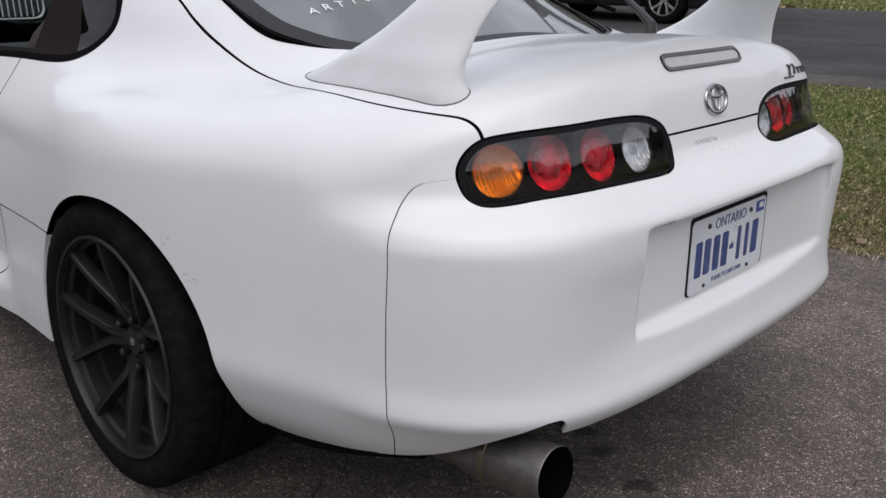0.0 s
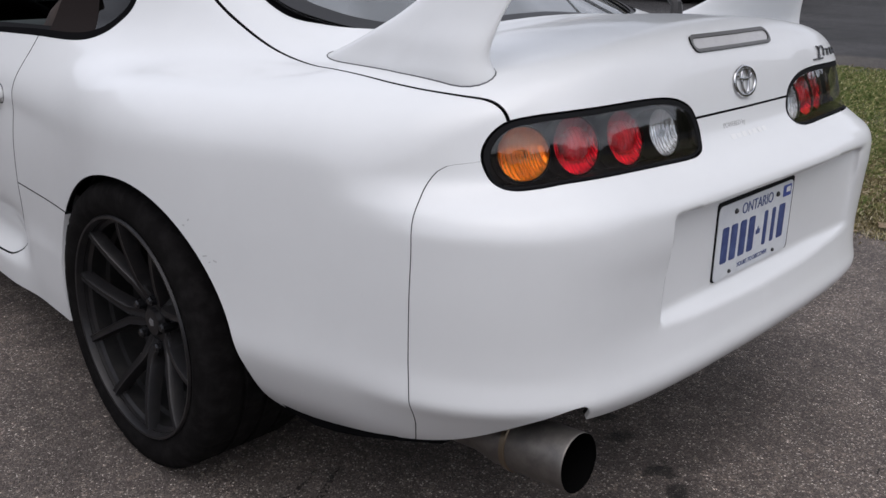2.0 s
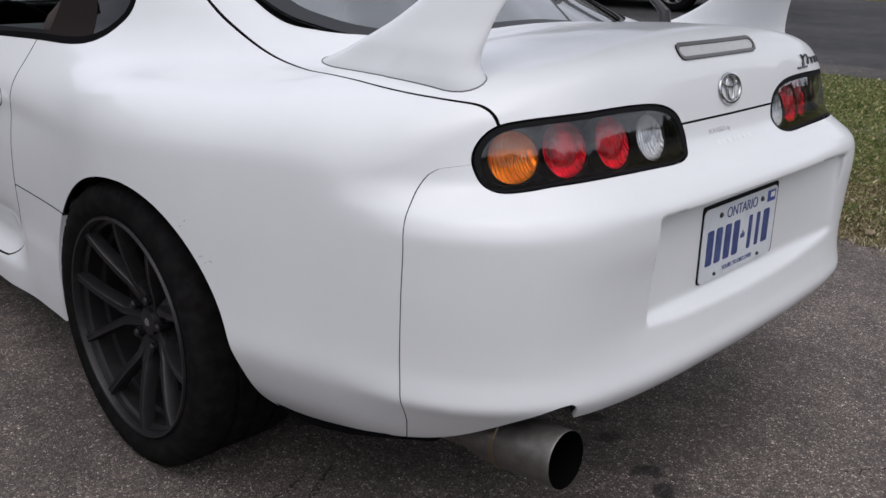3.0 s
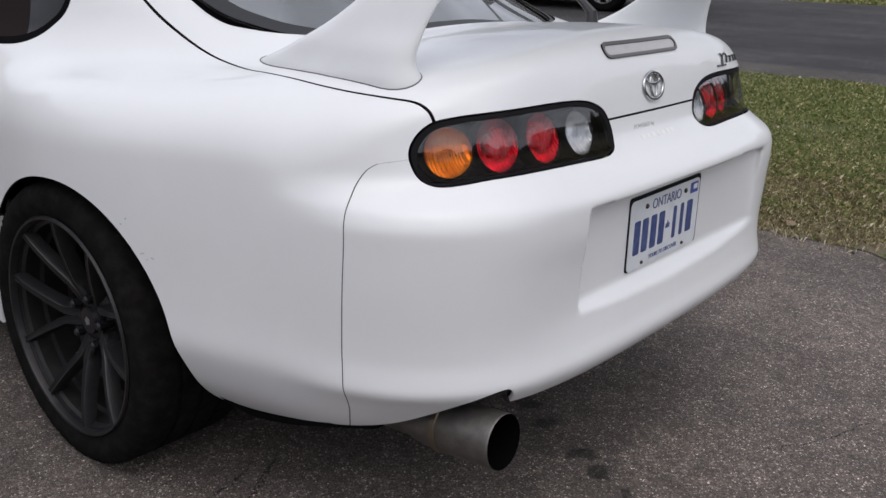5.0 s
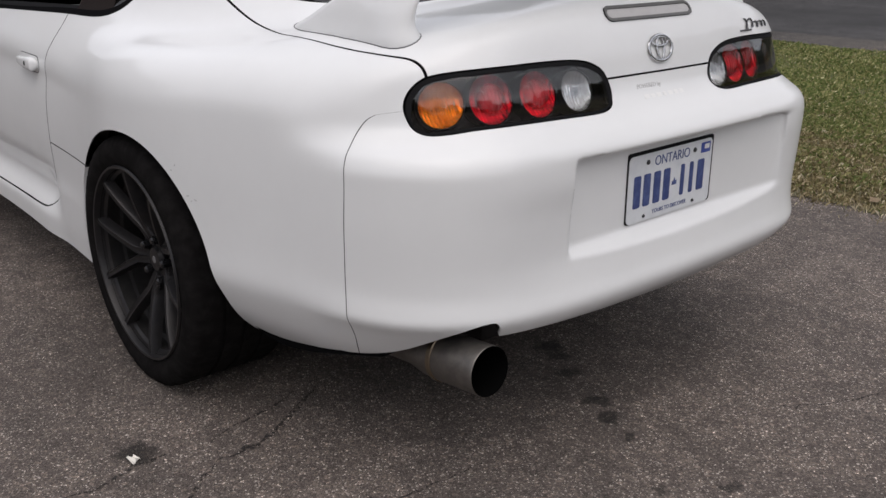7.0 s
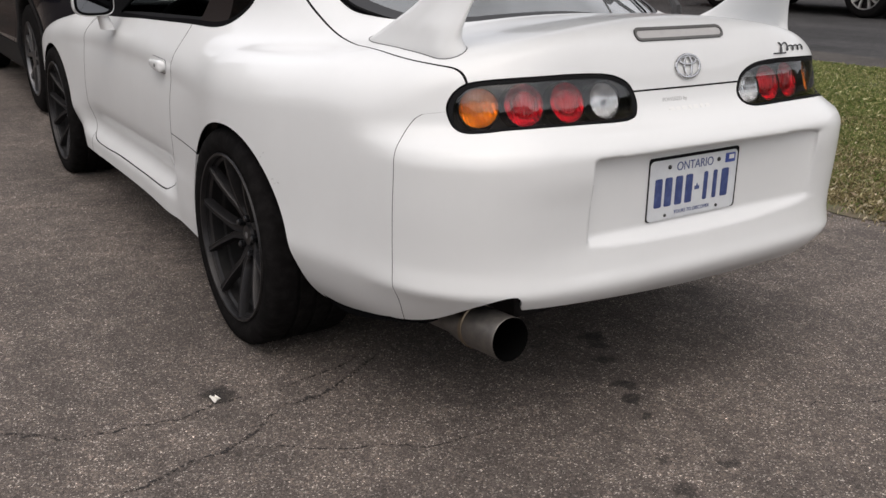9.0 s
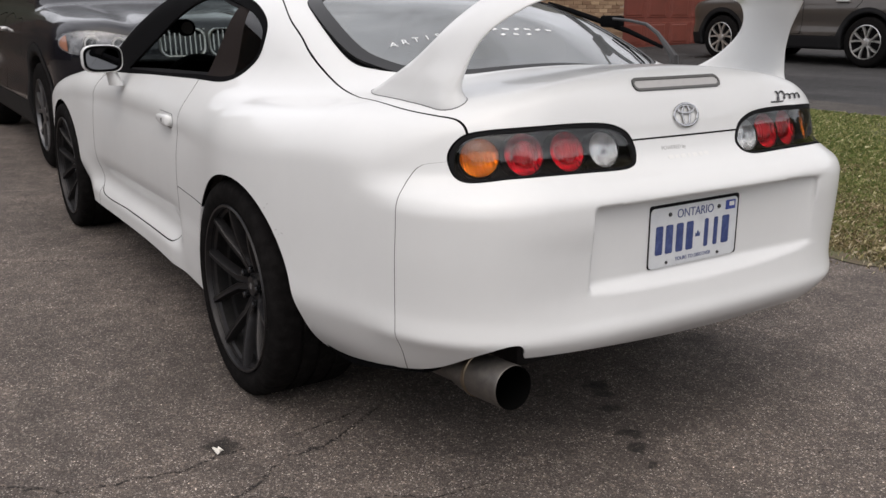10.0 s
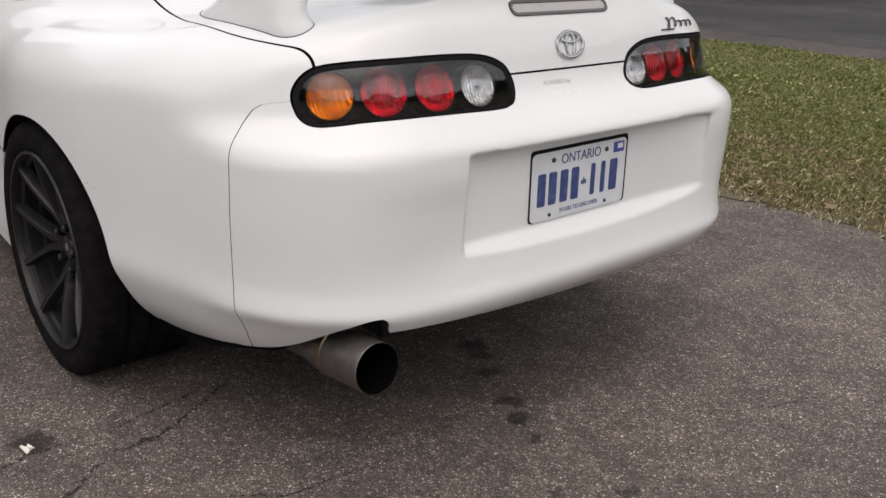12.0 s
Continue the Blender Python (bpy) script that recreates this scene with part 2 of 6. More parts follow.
def sheet(name, V, T, field, thick, material, parent, label="", lift=0.0, painted=None):
    """A curved panel with thickness, cut from the body's surface."""
    g = gradient(field, V)
    N = g / np.maximum(np.linalg.norm(g, axis=1, keepdims=True), 1e-9)
    V = V + N * lift
    n = len(V)
    e = np.concatenate([T[:, [0, 1]], T[:, [1, 2]], T[:, [2, 0]]])
    key = np.sort(e, 1)
    _, first, cnt = np.unique(key, axis=0, return_index=True, return_counts=True)
    rim = e[first[cnt == 1]]
    faces = [tuple(t) for t in T] + [tuple(t[::-1] + n) for t in T] + [(b, a, a + n, b + n) for a, b in rim]
    me = raw_mesh(name, np.concatenate([V, V - N * thick]), faces, np.concatenate([N, -N]))
    me.materials.append(material)
    # rim faces go black: the panel gap's shade put into their colour
    me.materials.append(GAP_BLACK)
    nt_ = 2 * len(T)
    dark = [1] * (len(faces) - nt_) if painted is None else [int(not painted(*(V[a] + V[b]) / 2)) for a, b in rim]
    me.polygons.foreach_set("material_index", [0] * nt_ + dark)
    return hang(name, me, material, parent, label)


def part(name, bm, material, parent=None, label="", smooth=True):
    """Link a bmesh as one mesh object, under a thing or a part."""
    me = bpy.data.meshes.new(name)
    bmesh.ops.recalc_face_normals(bm, faces=bm.faces)
    bm.to_mesh(me)
    bm.free()
    if smooth:
        me.polygons.foreach_set("use_smooth", [True] * len(me.polygons))
        me.set_sharp_from_angle(angle=radians(38))
    return hang(name, me, material, parent, label)


def box_bm(x0, x1, y0, y1, z0, z1, bevel=0.0, seg=2, bm=None):
    own = bmesh.new()
    bmesh.ops.create_cube(own, size=1)
    for v in own.verts:
        v.co = Vector(((x0 + x1) / 2 + v.co.x * (x1 - x0), (y0 + y1) / 2 + v.co.y * (y1 - y0), (z0 + z1) / 2 + v.co.z * (z1 - z0)))
    if bevel:
        bmesh.ops.bevel(own, geom=own.edges[:], offset=bevel, segments=seg, affect="EDGES", profile=0.5)
    if bm is None:
        return own
    me = bpy.data.meshes.new("tmp")
    own.to_mesh(me)
    own.free()
    bm.from_mesh(me)
    bpy.data.meshes.remove(me)
    return bm


def lathe_bm(profile, n=64, axis="x", centre=(0, 0, 0), closed_loop=False):
    """Turn (radius, along) points about an axis."""
    bm = bmesh.new()
    rows = []
    for r, a in profile:
        row = []
        for i in range(n):
            t = 2 * math.pi * i / n
            c, s = r * math.cos(t), r * math.sin(t)
            p = {"x": (a, c, s), "y": (s, a, c), "z": (c, s, a)}[axis]
            row.append(bm.verts.new(Vector(p) + Vector(centre)))
        rows.append(row)
    pairs = list(zip(rows, rows[1:])) + ([(rows[-1], rows[0])] if closed_loop else [])
    for p, q in pairs:
        for i in range(n):
            bm.faces.new((p[i], p[(i + 1) % n], q[(i + 1) % n], q[i]))
    return bm


def tube_bm(points, radius, n=8, bm=None):
    """A round bar along points; radius is one value or one per point."""
    bm = bm or bmesh.new()
    pts = [Vector(p) for p in points]
    rad = radius if isinstance(radius, (list, tuple)) else [radius] * len(pts)
    rows = []
    side = None
    for i, p in enumerate(pts):
        d = (pts[min(i + 1, len(pts) - 1)] - pts[max(i - 1, 0)]).normalized()
        if side is None:
            side = d.cross(Vector((0, 0, 1)) if abs(d.z) < 0.9 else Vector((1, 0, 0))).normalized()
        side = (side - d * side.dot(d)).normalized()
        up = d.cross(side)
        rows.append([bm.verts.new(p + (side * math.cos(2 * math.pi * k / n) + up * math.sin(2 * math.pi * k / n)) * rad[i]) for k in range(n)])
    for a, b in zip(rows, rows[1:]):
        for k in range(n):
            bm.faces.new((a[k], a[(k + 1) % n], b[(k + 1) % n], b[k]))
    bm.faces.new(rows[0][::-1])
    bm.faces.new(rows[-1])
    return bm


def loft_bm(rows, caps=True, bm=None):
    """Skin closed rings of equal length."""
    bm = bm or bmesh.new()
    vr = [[bm.verts.new(p) for p in row] for row in rows]
    n = len(vr[0])
    for a, b in zip(vr, vr[1:]):
        for k in range(n):
            bm.faces.new((a[k], a[(k + 1) % n], b[(k + 1) % n], b[k]))
    if caps:
        bm.faces.new(vr[0][::-1])
        bm.faces.new(vr[-1])
    return bm


def thing(name, label, category, group="", at=(0, 0, 0)):
    e = new(name)
    e.location = at
    return tagged(e, label, category, group)


# ---- ground ----
def ground_z(x, y):
    """The neighbour's side lies a little higher than the driveway."""
    return 0.03 * np.clip(x - 2.1, 0, 12) * step(2.1, 3.2, x)


EDGE = 2.03     # where the driveway ends and the lawn begins
ROAD_A, ROAD_B = 6.25, 15.5


def ground_sheet(name, x0, x1, y0, y1, nx, ny, material, lift=0.0, wave=None):
    xs, ys = np.linspace(x0, x1, nx), np.linspace(y0, y1, ny)
    X, Y = np.meshgrid(xs, ys, indexing="ij")
    if wave:
        X[0] += wave(Y[0])
    Z = ground_z(X, Y) + lift
    V = np.stack([X, Y, Z], -1).reshape(-1, 3)
    i, j = np.meshgrid(np.arange(nx - 1), np.arange(ny - 1), indexing="ij")
    a = (i * ny + j).ravel()
    return hang(name, raw_mesh(name, V, np.stack([a, a + ny, a + ny + 1, a + 1], 1)), material)




def asphalt_mat(name, base, speck, spots=(), streak=0.0):
    """Worn asphalt: stones of several greys, patches, and dark spots of oil and painted shade at (x, y, radius)."""
    m = bpy.data.materials.new(name)
    m.use_nodes = True
    nt = m.node_tree
    N, L = nt.nodes.new, nt.links.new
    b = nt.nodes["Principled BSDF"]
    b.inputs["Roughness"].default_value = 0.82
    tc = N("ShaderNodeTexCoord")

    def noise_at(scale, detail=4, rough=0.6):
        n = N("ShaderNodeTexNoise")
        n.inputs["Scale"].default_value, n.inputs["Detail"].default_value, n.inputs["Roughness"].default_value = scale, detail, rough
        L(tc.outputs["Object"], n.inputs["Vector"])
        return n.outputs["Fac"]

    def ramp(fac, stops):
        r = N("ShaderNodeValToRGB")
        while len(r.color_ramp.elements) < len(stops):
            r.color_ramp.elements.new(0.5)
        for e, (p, c) in zip(r.color_ramp.elements, stops):
            e.position, e.color = p, (*c, 1)
        L(fac, r.inputs["Fac"])
        return r.outputs["Color"]

    def mixc(kind, fac, a, c):
        x = N("ShaderNodeMix")
        x.data_type, x.blend_type = "RGBA", kind
        if isinstance(fac, float):
            x.inputs[0].default_value = fac
        else:
            L(fac, x.inputs[0])
        L(a, x.inputs[6])
        if isinstance(c, tuple):
            x.inputs[7].default_value = (*c, 1)
        else:
            L(c, x.inputs[7])
        return x.outputs[2]

    vor = N("ShaderNodeTexVoronoi")
    vor.inputs["Scale"].default_value = 310
    L(tc.outputs["Object"], vor.inputs["Vector"])
    sep = N("ShaderNodeSeparateColor")
    L(vor.outputs["Color"], sep.inputs[0])
    col = ramp(sep.outputs[0], [(0.0, tuple(c * 0.40 for c in base)), (0.3, tuple(c * 0.72 for c in base)), (0.6, base), (0.88, tuple(c * 1.3 for c in base)), (0.955, speck), (1.0, tuple(min(1, c * 2.2) for c in speck))])
    big = N("ShaderNodeTexVoronoi")
    big.inputs["Scale"].default_value = 120
    L(tc.outputs["Object"], big.inputs["Vector"])
    sep2 = N("ShaderNodeSeparateColor")
    L(big.outputs["Color"], sep2.inputs[0])
    col = mixc("MULTIPLY", 1.0, col, ramp(sep2.outputs[1], [(0.0, (0.72, 0.72, 0.72)), (0.5, (0.97, 0.97, 0.97)), (0.9, (1.15, 1.15, 1.15)), (0.97, (1.7, 1.67, 1.63))]))
    fine = ramp(noise_at(900, 2), [(0.3, (0.55, 0.55, 0.55)), (0.7, (1.35, 1.35, 1.35))])
    col = mixc("MULTIPLY", 1.0, col, fine)
    wide = ramp(noise_at(1.3, 6, 0.7), [(0.30, (0.60, 0.585, 0.58)), (0.5, (1.0, 0.985, 0.98)), (0.72, (1.42, 1.39, 1.36))])
    col = mixc("MULTIPLY", 1.0, col, wide)
    mid = ramp(noise_at(9, 5, 0.7), [(0.33, (0.72, 0.72, 0.72)), (0.67, (1.25, 1.25, 1.24))])
    col = mixc("MULTIPLY", 1.0, col, mid)
    if streak:
        grow = N("ShaderNodeMapping")
        grow.inputs["Scale"].default_value = (0.55, 0.13, 1)
        grow.inputs["Rotation"].default_value = (0, 0, radians(-12))
        L(tc.outputs["Object"], grow.inputs["Vector"])
        run = N("ShaderNodeTexNoise")
        run.inputs["Scale"].default_value, run.inputs["Detail"].default_value, run.inputs["Roughness"].default_value = 1.6, 6, 0.65
        L(grow.outputs[0], run.inputs["Vector"])
        col = mixc("MULTIPLY", 1.0, col, ramp(run.outputs["Fac"], [(0.32, (1 - streak,) * 3), (0.52, (1, 1, 1)), (0.72, (1 + 1.6 * streak, 1 + 1.55 * streak, 1 + 1.5 * streak))]))
    wob = N("ShaderNodeTexNoise")
    wob.inputs["Scale"].default_value, wob.inputs["Detail"].default_value = 22, 5
    L(tc.outputs["Object"], wob.inputs["Vector"])
    shift = N("ShaderNodeVectorMath")
    shift.operation = "MULTIPLY_ADD"
    L(wob.outputs["Color"], shift.inputs[0])
    shift.inputs[1].default_value = (0.09, 0.09, 0)
    L(tc.outputs["Object"], shift.inputs[2])
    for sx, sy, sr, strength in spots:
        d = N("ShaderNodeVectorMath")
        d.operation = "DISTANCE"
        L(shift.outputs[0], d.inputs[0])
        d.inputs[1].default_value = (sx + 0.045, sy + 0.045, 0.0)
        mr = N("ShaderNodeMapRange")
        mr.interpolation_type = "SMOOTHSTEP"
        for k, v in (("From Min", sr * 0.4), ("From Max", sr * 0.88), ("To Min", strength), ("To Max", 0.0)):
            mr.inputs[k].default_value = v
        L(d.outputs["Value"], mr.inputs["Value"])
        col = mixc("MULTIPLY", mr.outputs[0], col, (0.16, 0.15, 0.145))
    L(col, b.inputs["Base Color"])
    bump = N("ShaderNodeBump")
    bump.inputs["Distance"].default_value = 0.0035
    L(vor.outputs["Distance"], bump.inputs["Height"])
    bump.invert = True
    bump2 = N("ShaderNodeBump")
    bump2.inputs["Distance"].default_value = 0.004
    L(noise_at(60, 4), bump2.inputs["Height"])
    L(bump.outputs["Normal"], bump2.inputs["Normal"])
    L(bump2.outputs["Normal"], b.inputs["Normal"])
    return m


# oil spots; the widest also paints the shade under the car's rear
OIL_AND_SHADE = ((0.08, 0.355, 0.06, 0.9), (0.052, 0.294, 0.045, 0.8), (0.002, 0.205, 0.05, 0.9), (-0.07, 0.077, 0.035, 0.9), (-0.052, 0.05, 0.035, 0.9), (-0.108, -0.002, 0.045, 0.95), (-0.132, -0.09, 0.03, 0.85), (-0.257, -0.283, 0.028, 0.8), (-0.138, -0.365, 0.03, 0.7), (-0.308, -0.392, 0.05, 0.7), (-1.035, 0.585, 0.07, 0.9), (-0.2, 0.75, 0.9, 0.45), (0.66, 0.47, 0.09, 0.6))
ASPHALT = asphalt_mat("driveway_asphalt", (0.135, 0.1105, 0.0965), (0.30, 0.27, 0.245), OIL_AND_SHADE)
ROAD = asphalt_mat("road_asphalt", (0.036, 0.035, 0.037), (0.060, 0.058, 0.058), streak=0.5)
SHOULDER = asphalt_mat("dusty_shoulder", (0.066, 0.058, 0.053), (0.15, 0.135, 0.12))
SOIL = mat("lawn_soil", (0.115, 0.088, 0.058), 0.95, vary=((0.08, 0.09, 0.035), 0.10, 0.45), grain=(0.02, 0.012))
tagged(ground_sheet("ground", -70, 70, -70, 90, 61, 41, SOIL, -0.05), "rough lawn ground reaching to the horizon", "ground", kind="structure")
tagged(ground_sheet("driveway", -9, EDGE + 0.06, -12, 20, 8, 40, ASPHALT), "worn grey asphalt driveway with cracks, oil spots and painted shade under the car", "driveway", kind="structure")
tagged(ground_sheet("lawn", EDGE, ROAD_A, -12, 30, 40, 420, SOIL, 0.004, lambda y: 0.035 * np.sin(y * 5.1) + 0.025 * np.sin(y * 13.7) + 0.015 * np.sin(y * 31.0)), "short green lawn strip between two driveways", "lawn", kind="structure")
tagged(ground_sheet("road", ROAD_A - 0.05, ROAD_B, -30, 12.4, 10, 40, ROAD), "dark asphalt lane beyond the lawn", "road", kind="structure")
tagged(ground_sheet("road_shoulder", ROAD_A - 0.1, ROAD_A + 0.75, -14, 12.4, 4, 120, SHOULDER, 0.006, lambda y: 0.05 * np.sin(y * 2.1) + 0.04 * np.sin(y * 6.3)), "dusty pale edge of the lane beside the lawn", "road edge", kind="structure")



# ---- the white car: one smooth body, cut into panels ----
HUB_Y, HUB_Z, FRONT_Y = 0.905, 0.325, 3.455
half_width = ring_curve([(-0.4, 0.58), (-0.1, 0.668), (0.0, 0.696), (0.2, 0.750), (0.4, 0.803), (0.65, 0.857), (0.92, 0.882), (1.24, 0.85), (1.55, 0.834), (2.0, 0.822), (2.6, 0.825), (3.2, 0.845), (3.5, 0.855), (4.6, 0.85)])
rear_y = ring_curve([(0.0, -0.104), (0.2, -0.101), (0.35, -0.092), (0.5, -0.068), (0.62, -0.035), (0.75, 0.01), (1.0, 0.12)])
prof_rear = ring_curve([(0.15, 0.20), (0.25, 0.12), (0.30, 0.076), (0.325, 0.050), (0.340, 0.033), (0.352, 0.020), (0.366, 0.009), (0.385, 0.0), (0.393, -0.001), (0.43, 0.008), (0.50, 0.018), (0.58, 0.014), (0.66, 0.003), (0.70, 0.004), (0.735, 0.027), (0.76, 0.062), (0.79, 0.086), (0.83, 0.096), (0.87, 0.1035), (0.92, 0.120), (0.96, 0.147), (1.02, 0.20), (1.3, 0.4)], 1200, 170)
prof_corner = ring_curve([(0.15, 0.18), (0.25, 0.10), (0.30, 0.056), (0.33, 0.034), (0.36, 0.013), (0.386, -0.005), (0.393, -0.007), (0.408, -0.005), (0.45, 0.0), (0.60, -0.005), (0.68, -0.005), (0.715, 0.007), (0.74, 0.037), (0.765, 0.060), (0.80, 0.067), (0.86, 0.078), (0.90, 0.10), (0.95, 0.14), (1.02, 0.22), (1.3, 0.5)], 1200, 170)
prof_side = ring_curve([(0.15, 0.18), (0.25, 0.078), (0.30, 0.037), (0.345, 0.015), (0.375, 0.003), (0.389, -0.005), (0.395, -0.006), (0.408, -0.005), (0.45, -0.002), (0.60, 0.001), (0.72, 0.007), (0.80, 0.016), (0.86, 0.035), (0.90, 0.062), (0.95, 0.11), (1.02, 0.2), (1.3, 0.5)], 1200, 45)
prof_skirt = ring_curve([(0.15, 0.012), (0.22, 0.004), (0.30, -0.002), (0.45, -0.002), (0.60, 0.001), (0.72, 0.007), (0.80, 0.016), (0.86, 0.035), (0.90, 0.062), (0.95, 0.11), (1.02, 0.2), (1.3, 0.5)], 1200, 45)
prof_door = ring_curve([(0.15, 0.0), (0.24, -0.010), (0.286, -0.009), (0.298, -0.002), (0.325, 0.027), (0.355, 0.038), (0.39, 0.030), (0.43, 0.014), (0.47, 0.005), (0.54, 0.002), (0.62, 0.005), (0.70, 0.016), (0.74, 0.026), (0.80, 0.055), (0.87, 0.108), (0.95, 0.17), (1.02, 0.23), (1.3, 0.5)], 1200, 100)
deck_h = ring_curve([(-0.5, 0.95), (-0.1, 0.978), (0.05, 0.986), (0.18, 0.985), (0.32, 0.977), (0.5, 0.962), (0.8, 0.955), (1.3, 0.945), (2.2, 0.925), (2.8, 0.885), (3.3, 0.845), (3.8, 0.77), (4.2, 0.67), (4.6, 0.55)])
roof_h = ring_curve([(0.0, 0.70), (0.3, 0.85), (0.5, 0.945), (0.7, 1.040), (1.0, 1.145), (1.443, 1.225), (1.8, 1.255), (2.1, 1.264), (2.4, 1.235), (2.65, 1.17), (3.0, 1.01), (3.35, 0.84), (3.7, 0.66)])
cabin_w = ring_curve([(0.2, 0.46), (0.5, 0.535), (0.8, 0.625), (1.2, 0.70), (1.6, 0.728), (2.2, 0.735), (2.7, 0.725), (3.2, 0.69), (3.8, 0.65)])


def plan(x, y):
    """How far a point lies outside the car's outline from above."""
    n = 2.7
    u = np.abs(x)
    a = half_width(np.minimum(y, 3.5))
    ux, tf = np.maximum(u / a, 1e-3), np.maximum(0, (y - 3.5) / 0.93)
    r = (ux ** n + tf ** n) ** (1 / n)
    k = r ** (1 - n)
    slope = np.hypot(k * ux ** (n - 1) / a, k * tf ** (n - 1) / 0.93)
    flank = np.where(y > 3.5, (r - 1) / np.maximum(slope, 0.35), (u - a) * 0.97)
    return smax(flank, (rear_y(u) - y) * 0.98, 0.20)


def arch(y, z, yc, r):
    """The wheel opening, run out smoothly into the sill."""
    ahead = (y > yc) & (yc < 2)
    return np.hypot(np.where(ahead, (y - yc) / 1.17, y - yc), np.where(ahead, np.maximum(z - HUB_Z, 0), z - HUB_Z)) - r


def body(x, y, z):
    # the far rear corner stands a little fuller than the near one
    full = step(0.25, 0.6, x) * (1 - step(0.5, 0.9, y))
    x, y = x - 0.006 * full, y + 0.010 * full
    u = np.abs(x)
    wa = (1 - step(0.30, 0.70, u)) * (1 - step(0.3, 0.6, y))
    low_door = 1 - step(0.38, 0.50, z)
    wd = ((1 - low_door) * step(0.95, 1.75, y) + low_door * step(1.47, 1.66, y)) * (1 - step(2.7, 3.1, y))
    wc = 1 - step(0.06, 0.34, y)
    ws = step(0.90, 1.10, y) * (1 - step(2.9, 3.2, y))
    inset = wa * prof_rear(z) + (1 - wa) * (wc * prof_corner(z) + (1 - wc) * ((1 - wd) * ((1 - ws) * prof_side(z) + ws * prof_skirt(z)) + wd * prof_door(z)))
    side = plan(x, y) + inset
    bulge = 0.21 - 0.055 * step(0.2, 0.5, y) - 0.10 * step(2.0, 3.2, y)
    top = (z - deck_h(y) + bulge * u * u) * 0.95
    low = smax(side, top, 0.03 + 0.07 * step(0.35, 0.65, u) * step(0.0, 0.3, y))
    cab = smax((z - roof_h(y) + 0.16 * u * u) * 0.93, (u - cabin_w(y) + 0.52 * (z - 0.88)) * 0.88, 0.10)
    cab = smax(cab, 0.78 - z, 0.05)
    f = smin(low, cab, 0.050 + 0.035 * step(0.30, 0.48, u))
    # number plate recess
    ends = np.where(x < 0, u - 0.352 + 0.25 * (y + 0.06), np.maximum((x - 0.44) * 0.09, -0.06))
    slot = smax(smax(ends, smax(z - 0.692, 0.50 - z + 0.9 * (y + 0.06), 0.004), 0.012), y + 0.057, 0.007)
    f = smax(f, -slot, 0.007)
    return f


low_edge = ring_curve([(-0.3, 0.296), (0.02, 0.296), (0.125, 0.287), (0.20, 0.279), (0.25, 0.272), (0.333, 0.256), (0.436, 0.237), (0.55, 0.234), (0.8, 0.230), (1.0, 0.222), (1.3, 0.220), (2.2, 0.228), (4.6, 0.228)])


def openings(V):
    """Above zero where the body's sheet is kept, over the sill and outside the wheel openings."""
    x, y, z = V.T
    u = np.abs(x)
    sill = low_edge(y)
    centre = 0.319 + 0.033 * (1 - step(-0.5, 0.10, x))
    mid = (1 - step(0.0, 0.32, y)) * (1 - np.where(x > 0, step(0.47, 0.70, u), step(0.52, 0.54, u)))
    sill = sill + (centre - sill) * mid
    cut = smin(np.minimum(arch(y, z, 0.868, 0.342), arch(y, z, FRONT_Y, 0.338)), z - sill, 0.008 + 0.042 * (1 - step(0.7, 1.0, y)))
    # exhaust cut-out
    pipe = (np.hypot((x + 0.545) / np.where(x < -0.545, 0.105, 0.036), (z - 0.262) / 0.131) - 1) * 0.09
    edge, pipe = np.where(u > 0.5, cut, z - sill), np.where(y < 0.3, pipe, 1.0)
    return np.where(x < -0.545, smin(edge, pipe, 0.04), np.minimum(edge, pipe))


gx = np.linspace(-0.95, 0.95, 191)
gy = np.concatenate([np.arange(-0.16, 0.24, 0.0075), np.arange(0.24, 1.5, 0.0115), np.arange(1.5, 4.55, 0.024)])
gz = np.concatenate([np.arange(0.17, 0.90, 0.0085), np.arange(0.90, 1.32, 0.0115)])
BV, BT = extract(body, gx, gy, gz)
BV, BT = clip(BV, BT, openings(BV))

LAMP = closed([(0.6295, 0.800), (0.6235, 0.821), (0.610, 0.841), (0.5885, 0.856), (0.550, 0.864), (0.503, 0.868), (0.454, 0.870), (0.380, 0.8715), (0.306, 0.870), (0.262, 0.8665), (0.229, 0.859), (0.200, 0.845), (0.185, 0.828), (0.176, 0.806), (0.176, 0.789), (0.186, 0.774), (0.204, 0.766), (0.240, 0.762), (0.340, 0.763), (0.420, 0.7635), (0.477, 0.7625), (0.533, 0.760), (0.5755, 0.755), (0.608, 0.7525), (0.6215, 0.7585), (0.627, 0.7745)], 182)
hatch_w = ring_curve([(-0.3, 0.589), (0.09, 0.589), (0.105, 0.592), (0.12, 0.5955), (0.14, 0.604), (0.16, 0.613), (0.19, 0.622), (0.22, 0.628), (0.26, 0.634), (0.33, 0.639), (0.41, 0.637), (0.497, 0.630), (0.592, 0.616), (0.679, 0.607), (0.807, 0.595), (0.935, 0.586), (1.001, 0.576), (1.10, 0.563), (1.25, 0.524), (1.347, 0.493), (1.432, 0.44), (1.6, 0.32)], 1600, 170)
bumper_y = ring_curve([(0.1, 0.27), (0.25, 0.224), (0.29, 0.198), (0.31, 0.187), (0.345, 0.171), (0.39, 0.160), (0.46, 0.165), (0.58, 0.161), (0.67, 0.158), (0.715, 0.162), (0.752, 0.169), (0.777, 0.161), (0.788, 0.148), (0.794, 0.132), (0.797, 0.110), (0.802, 0.0), (0.82, -0.4), (1.4, -1)], 2400, 260)
